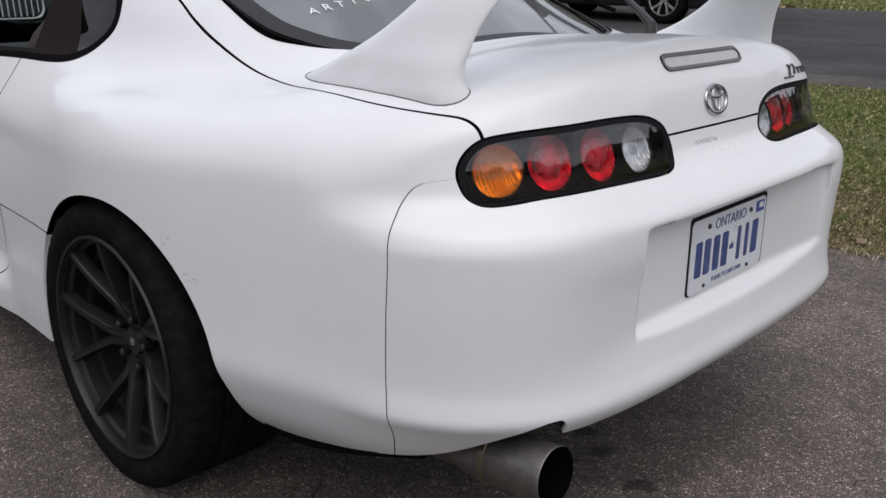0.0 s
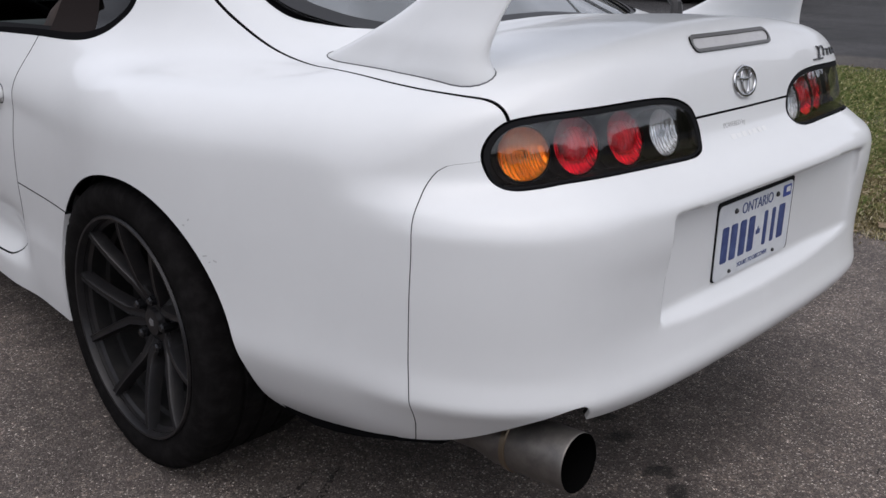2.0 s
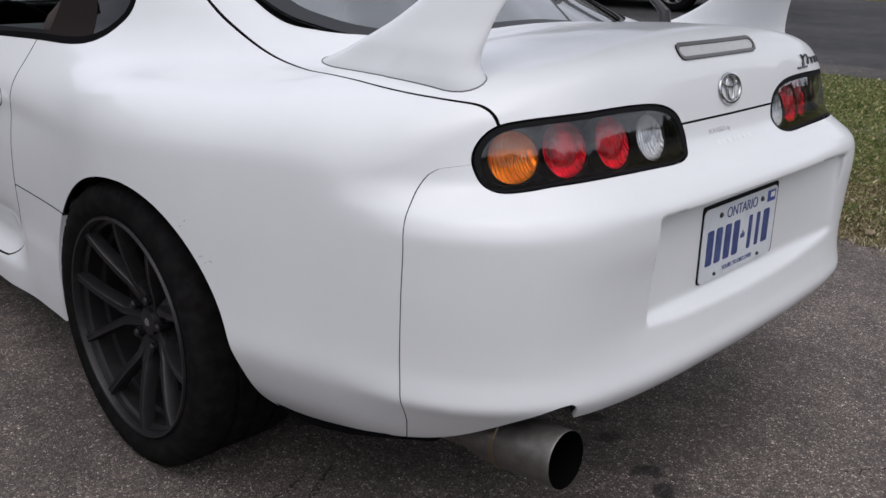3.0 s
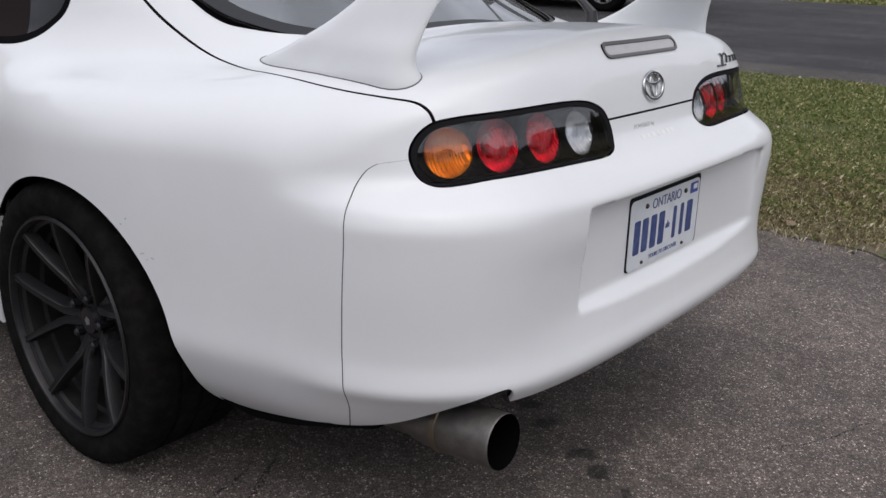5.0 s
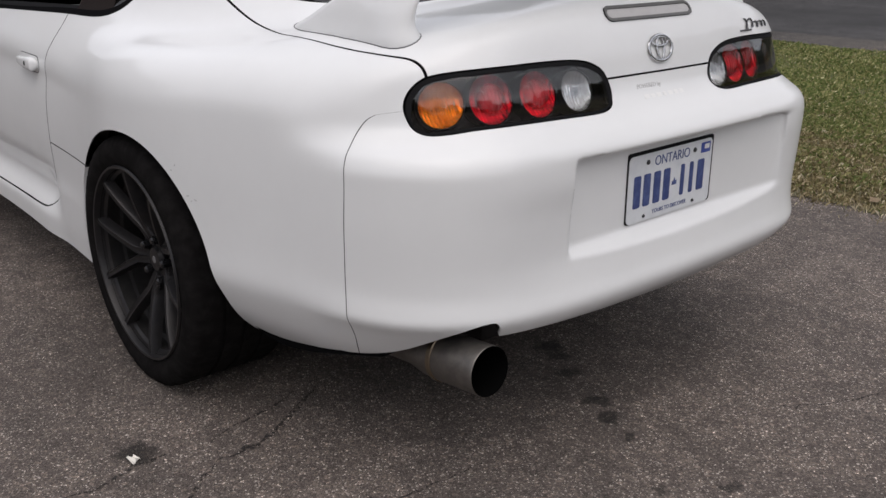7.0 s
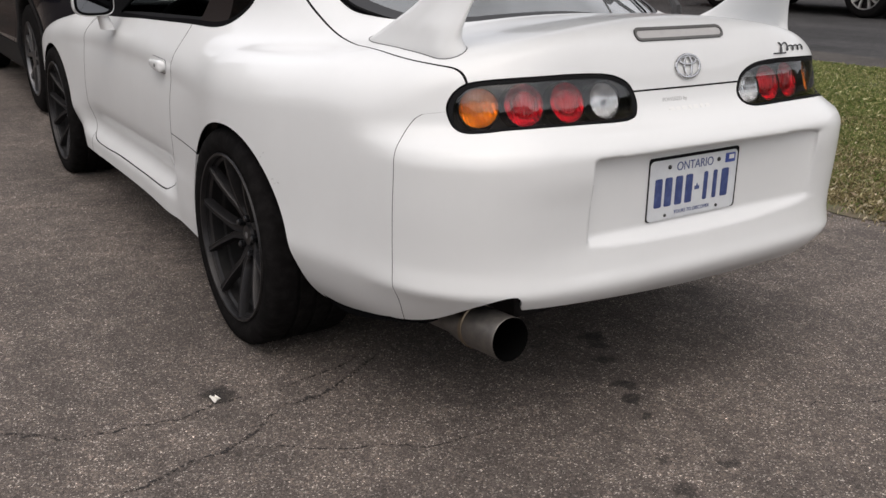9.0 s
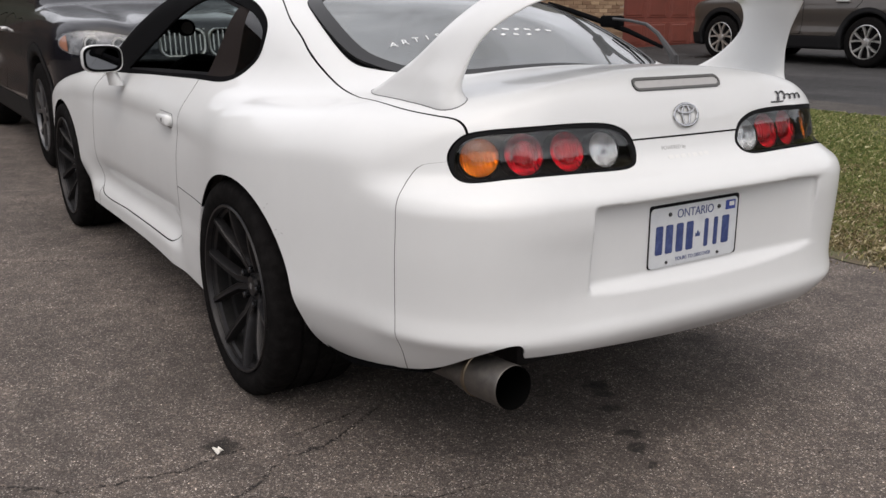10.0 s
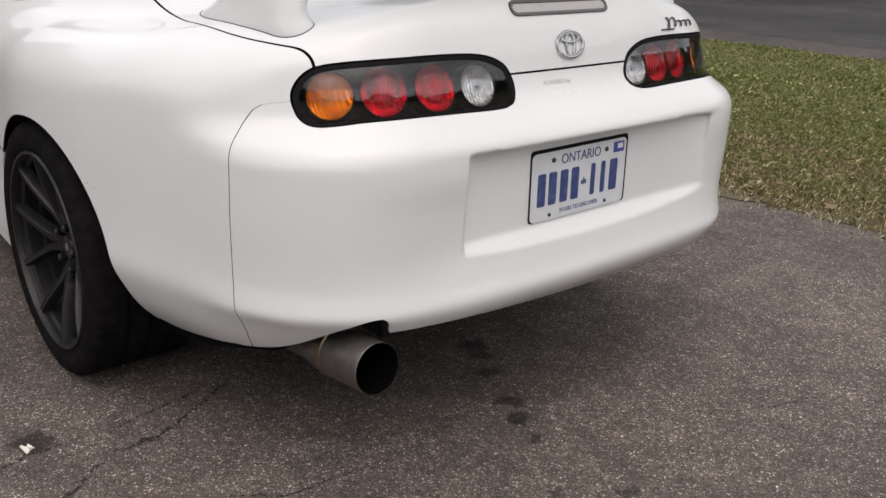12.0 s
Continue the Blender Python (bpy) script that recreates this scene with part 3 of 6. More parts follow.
HALF_GLASS = [(0.2, 0.478), (0.311, 0.489), (0.415, 0.531), (0.475, 0.587), (0.513, 0.656), (0.538, 0.742), (0.535, 0.883), (0.509, 1.058), (0.47, 1.181), (0.391, 1.245), (0.2, 1.262)]
GLASS_LINE = closed([(0, 0.475)] + HALF_GLASS + [(0, 1.268)] + [(-x, y) for x, y in HALF_GLASS[::-1]], 240)
SIDE_GLASS = closed([(1.295, 0.896), (1.192, 0.95), (1.178, 1.01), (1.235, 1.081), (1.416, 1.142), (1.712, 1.189), (1.902, 1.233), (2.25, 1.25), (2.5, 1.15), (2.72, 1.03), (2.86, 0.9), (2.7, 0.85), (2.065, 0.871), (1.587, 0.886)], 168)
SIDE_OPEN = closed([(1.325, 0.912), (1.22, 0.958), (1.205, 1.012), (1.264, 1.071), (1.441, 1.125), (1.718, 1.165), (1.901, 1.16), (2.097, 1.09), (2.29, 0.985), (2.45, 0.897), (2.47, 0.874), (2.35, 0.877), (1.95, 0.887), (1.6, 0.902)], 168)
WINDSCREEN = closed([(0.0, 2.52), (0.3, 2.54), (0.47, 2.6), (0.52, 2.75), (0.56, 3.0), (0.58, 3.18), (0.5, 3.26), (0.25, 3.31), (0, 3.32), (-0.25, 3.31), (-0.5, 3.26), (-0.58, 3.18), (-0.56, 3.0), (-0.52, 2.75), (-0.47, 2.6), (-0.3, 2.54)], 160)
DOOR = closed([(1.53, 0.87), (1.525, 0.74), (1.527, 0.62), (1.527, 0.50), (1.53, 0.45), (1.548, 0.395), (1.585, 0.345), (1.63, 0.310), (1.69, 0.297), (1.9, 0.294), (2.3, 0.294), (2.74, 0.296), (2.84, 0.40), (2.84, 0.6), (2.82, 0.78), (2.6, 0.90), (2.2, 0.905), (1.75, 0.90), (1.56, 0.90)], 190)


def hatch_in(V):
    x, y, z = V.T
    return np.minimum(np.minimum(hatch_w(y) - np.abs(x), np.where(y < 0.3, z - 0.823, 1)), 1.56 - y)


def bumper_in(V):
    x, y, z = V.T
    return np.where(np.abs(x) < 0.4, np.minimum(0.823 - z, 0.3 - y), np.minimum(bumper_y(z) - y, 0.815 - z))


def lamp_in(V):
    x, y, z = V.T
    return np.where(y < 0.4, inside(np.abs(x), z, LAMP), -1)


def glass_in(V):
    return np.where(V[:, 2] > 0.9, inside(V[:, 0], V[:, 1], GLASS_LINE), -1)


def side_in(V):
    return np.where(np.abs(V[:, 0]) > 0.35, inside(V[:, 1], V[:, 2], SIDE_GLASS), -1)


def screen_in(V):
    return np.where(V[:, 2] > 0.85, inside(V[:, 0], V[:, 1], WINDSCREEN), -1)


def door_in(V):
    return np.where(np.abs(V[:, 0]) > 0.5, inside(V[:, 1], V[:, 2], DOOR), -1)


car = thing("sports_car", "pearl white two-door sports coupe with tall rear wing, parked on asphalt", "car")
HALF = 0.0022
cV, cT = clip(BV, BT, -lamp_in(BV) - 0.001)
lV, lT = clip(BV, BT, lamp_in(BV) - 0.0025)
hV, hT = clip(cV, cT, hatch_in(cV) - HALF)
rV, rT = clip(cV, cT, -hatch_in(cV) - HALF)
bV, bT = clip(rV, rT, bumper_in(rV) - HALF * 0.4)
rV, rT = clip(rV, rT, -bumper_in(rV) - HALF * 0.4)
glV, glT = clip(hV, hT, glass_in(hV))
hV, hT = clip(hV, hT, -glass_in(hV) - 0.002)
sV, sT = clip(rV, rT, side_in(rV) - 0.001)
rV, rT = clip(rV, rT, -side_in(rV) - 0.001)
wV, wT = clip(rV, rT, screen_in(rV))
rV, rT = clip(rV, rT, -screen_in(rV) - 0.001)
dV, dT = clip(rV, rT, door_in(rV) - HALF)
rV, rT = clip(rV, rT, -door_in(rV) - HALF)
fV, fT = clip(rV, rT, rV[:, 1] - 2.80)
rV, rT = clip(rV, rT, 2.796 - rV[:, 1])
sheet("bumper", bV, bT, body, 0.014, PAINT, car, "smooth pearl white rear bumper with recessed plate well", painted=lambda x, y, z: z < 0.45 and y < 0.13)
sheet("hatch_lid", hV, hT, body, 0.012, PAINT, car, "pearl white hatch lid with ducktail edge")
sill_v = rV
low = np.where((sill_v[:, 1] > 0.95) & (np.abs(sill_v[:, 0]) > 0.5), np.where(sill_v[:, 1] < 1.533, 0.523 + 0.01 * (sill_v[:, 1] - 1.24) - sill_v[:, 2], 0.42 - sill_v[:, 2]), -1)
qV, qT = clip(rV, rT, low - 0.0016)
rV, rT = clip(rV, rT, -low - 0.0016)
for sgn in (-1, 1):
    v, t = clip(qV, qT, sgn * qV[:, 0])
    skirt = sheet("side_sill", v, t, body, 0.026, PAINT, car, "white side sill ahead of the rear wheel", painted=lambda x, y, z: y < 1.32 and z < 0.515)
    for z in (0.500, 0.395):
        y = 0.868 + 1.17 * math.sqrt(0.342 ** 2 - (z - HUB_Z) ** 2)
        part("screw", lathe_bm([(0.0, -0.003), (0.0035, -0.003), (0.005, -0.0015), (0.005, 0.004)], 16, "y", (sgn * 0.838, y, z)), GAP_BLACK, skirt, "small dark flange screw")
sheet("body_shell", rV, rT, body, 0.008, PAINT, car, "pearl white quarter panels, sills and roof")
sheet("front_clip", fV, fT, body, 0.008, PAINT, car, "pearl white front wings and bonnet")
for sgn in (-1, 1):
    v, t = clip(dV, dT, sgn * dV[:, 0])
    sheet("door", v, t, body, 0.008, PAINT, car)
    v, t = clip(sV, sT, sgn * sV[:, 0])
    v2, t2 = clip(v, t, inside(v[:, 1], v[:, 2], SIDE_OPEN) + 0.002)
    if sgn > 0:
        sheet("side_window", v2, t2, body, 0.004, GLASS, car, "clear side window glass", -0.008)
    else:
        # fixed quarter glass behind a brown-black pillar; the door glass is wound down
        qv, qt = clip(v2, t2, 1.520 + 0.05 * (v2[:, 2] - 0.9) - v2[:, 1])
        edge = 1.295 + 0.62 * (qv[:, 2] - 0.91)
        pv, pt = clip(qv, qt, qv[:, 1] - edge)
        sheet("quarter_pillar", pv, pt, body, 0.02, PILLAR, car, "brown-black pillar trim before the quarter glass", -0.012)
        pv, pt = clip(qv, qt, edge - qv[:, 1])
        sheet("quarter_window", pv, pt, body, 0.004, QUARTER_GLASS, car, "fixed quarter window glass", -0.010)
    v3, t3 = clip(v, t, -inside(v[:, 1], v[:, 2], SIDE_OPEN))
    sheet("window_seal", v3, t3, body, 0.012, TRIM, car, "black rubber window surround", -0.004)
def pane_terms(x, y):
    return np.stack([x ** (2 * i) * (y - 0.85) ** j for i in range(2) for j in range(4)], -1)


PANE = np.linalg.lstsq(pane_terms(glV[:, 0], glV[:, 1]), glV[:, 2], rcond=None)[0]


def pane(x, y, z):
    """The rear window's even curve: above zero over the glass."""
    return z - pane_terms(x, y) @ PANE


glV = glV.copy()
glV[:, 2] = pane_terms(glV[:, 0], glV[:, 1]) @ PANE
rear_glass = sheet("rear_window", glV, glT, pane, 0.004, REAR_GLASS, car, "curved rear window glass reflecting the sky", -0.006)
g3, t3 = clip(glV, glT, 0.045 - 0.033 * step(0.0, 0.30, glV[:, 0]) - glass_in(glV))
sheet("frit_band", g3, t3, pane, 0.003, FRIT, rear_glass, "black ceramic border round the rear window", -0.001)
sheet("windscreen", wV, wT, body, 0.004, GLASS, car, "clear windscreen", -0.004)
# a black inner shell behind the panel gaps, their shade put into its colour
kV, kT = clip(BV, BT, np.minimum(np.minimum(-glass_in(BV), -side_in(BV)), -screen_in(BV)) + 0.03)
kV, kT = clip(kV, kT, kV[:, 2] - 0.34)
kV, kT = clip(kV, kT, -lamp_in(kV))
kV, kT = clip(kV, kT, openings(kV) - 0.012)
sheet("inner_shell", kV, kT, body, 0.004, GAP_BLACK, car, "black inner sheet behind the panel gaps, painting their shade", -0.016)
LAMP_X = np.linspace(-0.68, 0.68, 137)


def face_y(z):
    """The rear face's place at height z, as a function of x."""
    ys = np.linspace(-0.2, 0.4, 1201)
    col = [float(ys[np.argmax(body(np.full_like(ys, x), ys, np.full_like(ys, z)) < 0)]) for x in LAMP_X]
    return lambda x: np.interp(x, LAMP_X, col)


LAMP_TOP, LAMP_LOW = face_y(0.860), face_y(0.764)


def lamp_plane(x, z):
    return LAMP_LOW(x) + (LAMP_TOP(x) - LAMP_LOW(x)) * (z - 0.764) / 0.096


for sgn in (-1, 1):
    v, t = clip(lV, lT, sgn * lV[:, 0])
    back = v.copy()
    back[:, 1] = np.maximum(lamp_plane(v[:, 0], v[:, 2]), v[:, 1]) + 0.070
    back[:, 2] -= 0.014 * (1 - step(0.765, 0.795, v[:, 2]))
    e = np.concatenate([t[:, [0, 1]], t[:, [1, 2]], t[:, [2, 0]]])
    _, first, cnt = np.unique(np.sort(e, 1), axis=0, return_index=True, return_counts=True)
    rim = e[first[cnt == 1]]
    faces = [tuple(q) for q in t] + [(a, b, b + len(v), a + len(v)) for a, b in rim]
    me = raw_mesh("tail_lamp", np.concatenate([back, v + (0, 0.004, 0)]), faces)
    lamp = hang("tail_lamp", me, BEZEL, car, "black tail lamp housing with four round lenses")


# ---- rear wing ----
def wing():
    u_ = ring_curve([(0, 0.558), (0.5, 0.565), (1, 0.567), (2, 0.553), (3, 0.530), (4, 0.488), (5, 0.432), (6, 0.33), (7, 0.17), (8, 0.0)])
    z_ = ring_curve([(0, 0.893), (0.5, 0.918), (1, 0.945), (2, 1.0), (3, 1.06), (4, 1.112), (5, 1.148), (6, 1.163), (7, 1.170), (8, 1.172)])
    le = ring_curve([(0, 0.63), (0.5, 0.565), (1, 0.49), (2, 0.378), (3, 0.298), (4, 0.255), (5, 0.235), (6, 0.222), (7, 0.215), (8, 0.215)])
    te = ring_curve([(0, 0.150), (0.3, 0.151), (0.6, 0.155), (1, 0.160), (2, 0.150), (3, 0.124), (4, 0.072), (5, 0.018), (6, -0.008), (7, -0.018), (8, -0.02)])
    th = ring_curve([(0, 0.098), (0.5, 0.078), (1, 0.056), (2, 0.047), (3, 0.042), (4, 0.038), (5, 0.034), (6, 0.032), (7, 0.031), (8, 0.031)])
    rows = []
    ts = list(np.linspace(0, 8, 49))
    for sgn, seq in ((-1, ts), (1, ts[-2::-1])):
        for t in seq:
            e = 0.05
            t0, t1 = max(t - e, 0), min(t + e, 8)
            d = np.array([u_(t1) - u_(t0), z_(t1) - z_(t0)])
            d = d / max(np.hypot(*d), 1e-9) if t < 7.9 else np.array([-1.0, 0.0])
            nu, nz = d[1], -d[0]
            ring = []
            for k in range(44):
                a = 2 * math.pi * k / 44
                c = 0.5 * (1 + math.cos(a))
                shape = math.copysign(abs(math.sin(a)) ** 0.8, math.sin(a)) * (1 - (0.65 - 0.65 * c ** 0.5) * min(1, t / 1.6))
                y = te(t) + (le(t) - te(t)) * c
                if c < 0.5:
                    blunt = math.copysign(math.sqrt(1 - (1 - min(1.0, (y - te(t)) / 0.055)) ** 2), math.sin(a))
                    shape += (blunt - shape) * float(1 - step(0.6, 2.6, t))
                off = 0.5 * th(t) * shape
                ring.append((sgn * (u_(t) + nu * off), y, z_(t) + nz * off))
            rows.append(ring)
    return rows


WING = wing()
rear_wing = part("rear_wing", loft_bm(WING), PAINT, car, "tall white hoop rear wing")
for foot in (WING[:16], WING[-16:][::-1]):
    seam = []
    for column in zip(*foot):
        c = np.array(column)
        f = body(*c.T)
        i = int(np.argmax(f > 0))
        if i:
            seam.append(c[i - 1] + (c[i] - c[i - 1]) * f[i - 1] / (f[i - 1] - f[i]))
    if len(seam) > 8:
        part("gasket", tube_bm(seam + seam[:2], 0.0016, 6), GASKET, rear_wing, "thin grey gasket under the wing foot")


# ---- wheels ----
BARREL = mat("dark_rim_barrel", (0.011, 0.0105, 0.011), 0.55, metal=0.2, spec=0.2, vary=((0.019, 0.018, 0.0175), 0.04, 0.4))
CHROME_GREY = mat("grey_cap_mark", (0.30, 0.30, 0.31), 0.35, metal=0.7)
NUT = mat("black_chrome_nut", (0.02, 0.02, 0.022), 0.15, metal=0.5)


def wheel(x, y, width, sgn):
    r_t, r_r = 0.325, 0.248
    w = width
    grooves = [(r_t - d, c + e) for c in (-0.055, 0.0, 0.055) for d, e in ((0, -0.006), (0.007, -0.005), (0.007, 0.005), (0, 0.006))]
    tyre = [(r_r - 0.008, -w / 2 + 0.012), (r_r + 0.004, -w / 2 + 0.002), (r_r + 0.03, -w / 2 - 0.006), (r_t - 0.028, -w / 2 - 0.006), (r_t - 0.011, -w / 2), (r_t - 0.003, -w / 2 + 0.010), (r_t, -w / 2 + 0.026), *grooves, (r_t, w / 2 - 0.026), (r_t - 0.003, w / 2 - 0.010), (r_t - 0.011, w / 2), (r_t - 0.028, w / 2 + 0.006), (r_r + 0.03, w / 2 + 0.006), (r_r + 0.004, w / 2 - 0.002), (r_r - 0.008, w / 2 - 0.012)]
    tread = lathe_bm(tyre, 240, "x")
    for vert in tread.verts:
        rad, ax = math.hypot(vert.co.y, vert.co.z), abs(vert.co.x)
        turn = (math.degrees(math.atan2(vert.co.z, vert.co.y)) + 9 * (vert.co.x > 0) + 360) % 12
        if rad > r_t - 0.013 and ax > 0.062 and min(turn, 12 - turn) < 0.8:
            vert.co.y, vert.co.z = vert.co.y * (1 - 0.0035 / rad), vert.co.z * (1 - 0.0035 / rad)
        elif abs(rad - (r_r + 0.03)) < 0.002:
            vert.co.x *= 1.02
        if vert.co.z < 0.007 - r_t:
            vert.co.z = 0.007 - r_t
    wh = part("wheel", tread, RUBBER, car, "black low-profile tyre on a dark gunmetal rim")
    wh.location = (x, y, r_t - 0.007)
    o, k = sgn * w / 2, -sgn
    barrel = [(r_r + 0.005, o + k * 0.0), (r_r + 0.002, o - k * 0.005), (r_r - 0.003, o - k * 0.004), (r_r - 0.006, o + k * 0.004), (r_r - 0.008, o + k * 0.020), (r_r - 0.016, o + k * 0.026), (r_r - 0.018, o + k * 0.060), (r_r - 0.027, o + k * 0.066), (r_r - 0.030, o + k * 0.120), (r_r - 0.040, o + k * 0.128), (r_r - 0.044, o + k * 0.22)]
    part("rim", lathe_bm(barrel[:6], 96, "x"), RIM, wh)
    part("barrel", lathe_bm(barrel[5:], 96, "x"), BARREL, wh)
    part("brake_disc", lathe_bm([(0.16, o + k * 0.14), (0.16, o + k * 0.16), (0.05, o + k * 0.16), (0.05, o + k * 0.14), (0.16, o + k * 0.14)], 40, "x"), UNDER, wh)
    part("hub", lathe_bm([(0.0, o + k * 0.062), (0.03, o + k * 0.062), (0.038, o + k * 0.065), (0.062, o + k * 0.067), (0.070, o + k * 0.085), (0.066, o + k * 0.15)], 40, "x"), RIM, wh)
    cap = part("cap", lathe_bm([(0.0, o + k * 0.052), (0.022, o + k * 0.0515), (0.030, o + k * 0.053), (0.033, o + k * 0.064)], 32, "x"), RIM, wh)
    part("cap_mark", lathe_bm([(0.0, o + k * 0.0505), (0.010, o + k * 0.0505), (0.011, o + k * 0.053)], 5, "x"), CHROME_GREY, cap)

    def face(r):
        """How far the spokes lie behind the rim's lip at radius r."""
        t = (r - 0.045) / (r_r - 0.05)
        return o + k * (0.004 + 0.056 * max(0.0, 1 - t) ** 1.45)

    def offset(r):
        """Half the spread of a pair of spokes at radius r."""
        return 0.0125 + 0.44 * max(0.0, r - 0.092) - 0.004 * max(0.0, 0.092 - r) / 0.05

    for i in range(5):
        mid = radians(72 * i + 67)
        ca, sa = math.cos(mid), math.sin(mid)
        for da in (-1, 1):
            rows = []
            for r in np.linspace(0.045, r_r - 0.004, 18):
                t = (r - 0.045) / (r_r - 0.05)
                half, deep = 0.0068 + 0.006 * (1 - t) ** 2 + 0.0015 * t, 0.026 + 0.012 * (1 - t)
                off = da * offset(r)
                along = math.sqrt(max(1e-6, r * r - off * off))
                tx, ty = (1.0, da * 0.44) if r > 0.092 else (1.0, 0.0)
                n = math.hypot(tx, ty)
                fx = face(r)
                ring = []
                for s_, dd in ((-1.3, deep), (-1.0, 0.0035), (-0.8, 0.0), (-0.25, 0.0022), (0.25, 0.0022), (0.8, 0.0), (1.0, 0.0035), (1.3, deep)):
                    a_, b_ = along - s_ * half * ty / n, off + s_ * half * tx / n
                    ring.append((fx + k * dd, a_ * ca - b_ * sa, a_ * sa + b_ * ca))
                rows.append(ring)
            part("spoke", loft_bm(rows), RIM, wh)
        rows = []
        for r in np.linspace(0.036, 0.112, 8):
            half = 0.024 if r < 0.08 else 0.012 + 0.40 * (r - 0.08)
            low = 0.0 if r < 0.088 else 0.9 * (r - 0.088)
            rows.append([(face(r) + k * (dd + 0.003 + low), r * ca - s_ * half * sa, r * sa + s_ * half * ca) for s_, dd in ((-1, 0.03), (-1, 0.003), (0, 0.001), (1, 0.003), (1, 0.03))])
        part("spoke_root", loft_bm(rows), RIM, wh)
        a = mid + radians(36)
        nut = lathe_bm([(0.0, o + k * 0.042), (0.007, o + k * 0.042), (0.0100, o + k * 0.045), (0.0118, o + k * 0.046), (0.0118, o + k * 0.09)], 8, "x", (0, 0.057 * math.cos(a), 0.057 * math.sin(a)))
        part("wheel_nut", nut, NUT, wh)
    return wh


for sgn in (-1, 1):
    wheel(sgn * 0.7265, 0.922, 0.265, sgn)
    wheel(sgn * 0.735, FRONT_Y, 0.235, sgn)

def surface_y(x, z, y0=-0.2, y1=0.6):
    """Where the body's rear face lies at (x, z)."""
    ys = np.linspace(y0, y1, 1601)
    f = body(np.full_like(ys, x), ys, np.full_like(ys, z))
    return float(ys[np.argmax(f < 0)])


def surface_x(y, z):
    """The half width of the body's flank at (y, z)."""
    us = np.linspace(1.0, 0.4, 1201)
    f = body(-us, np.full_like(us, y), np.full_like(us, z))
    return float(us[np.argmax(f < 0)])


def surface_frame(x, y, z):
    """A pose on the body with its local z outwards and local y up."""
    n = Vector(gradient(body, np.array([[x, y, z]]))[0]).normalized()
    up = Vector((0, 0, 1))
    xa = up.cross(n).normalized()
    ya = n.cross(xa)
    m = Matrix((xa, ya, n)).transposed().to_4x4()
    m.translation = Vector((x, y, z))
    return m


def move_bm(bm, m):
    bmesh.ops.transform(bm, matrix=m, verts=bm.verts[:])
    return bm


def rounded_rect(w, h, r, seg=6):
    pts = []
    for cx, cy, a0 in ((w / 2 - r, h / 2 - r, 0), (-w / 2 + r, h / 2 - r, 90), (-w / 2 + r, -h / 2 + r, 180), (w / 2 - r, -h / 2 + r, 270)):
        for i in range(seg + 1):
            a = radians(a0 + 90 * i / seg)
            pts.append((cx + r * math.cos(a), cy + r * math.sin(a)))
    return pts


def plate_bm(outline, depth, edge=0.0):
    """A flat piece of the given outline, its front face at local z = 0."""
    rows = [[(x * (1 - edge), y * (1 - edge), 0) for x, y in outline], [(x, y, -edge * 0.02 if edge else -depth * 0.3) for x, y in outline], [(x, y, -depth) for x, y in outline]]
    return loft_bm(rows)


def lettering(name, text, size, m, material, parent, label="", depth=0.0004, squeeze=1.0):
    cu = bpy.data.curves.new(name, "FONT")
    cu.body, cu.size, cu.extrude = text, size, depth
    cu.align_x, cu.align_y = "CENTER", "CENTER"
    ob = new(name, cu)
    me = bpy.data.meshes.new_from_object(ob.evaluated_get(bpy.context.evaluated_depsgraph_get()))
    bpy.data.objects.remove(ob)
    me.transform(m @ Matrix.Diagonal((squeeze, 1, 1, 1)))
    me.materials.clear()
    return hang(name, me, material, parent, label)


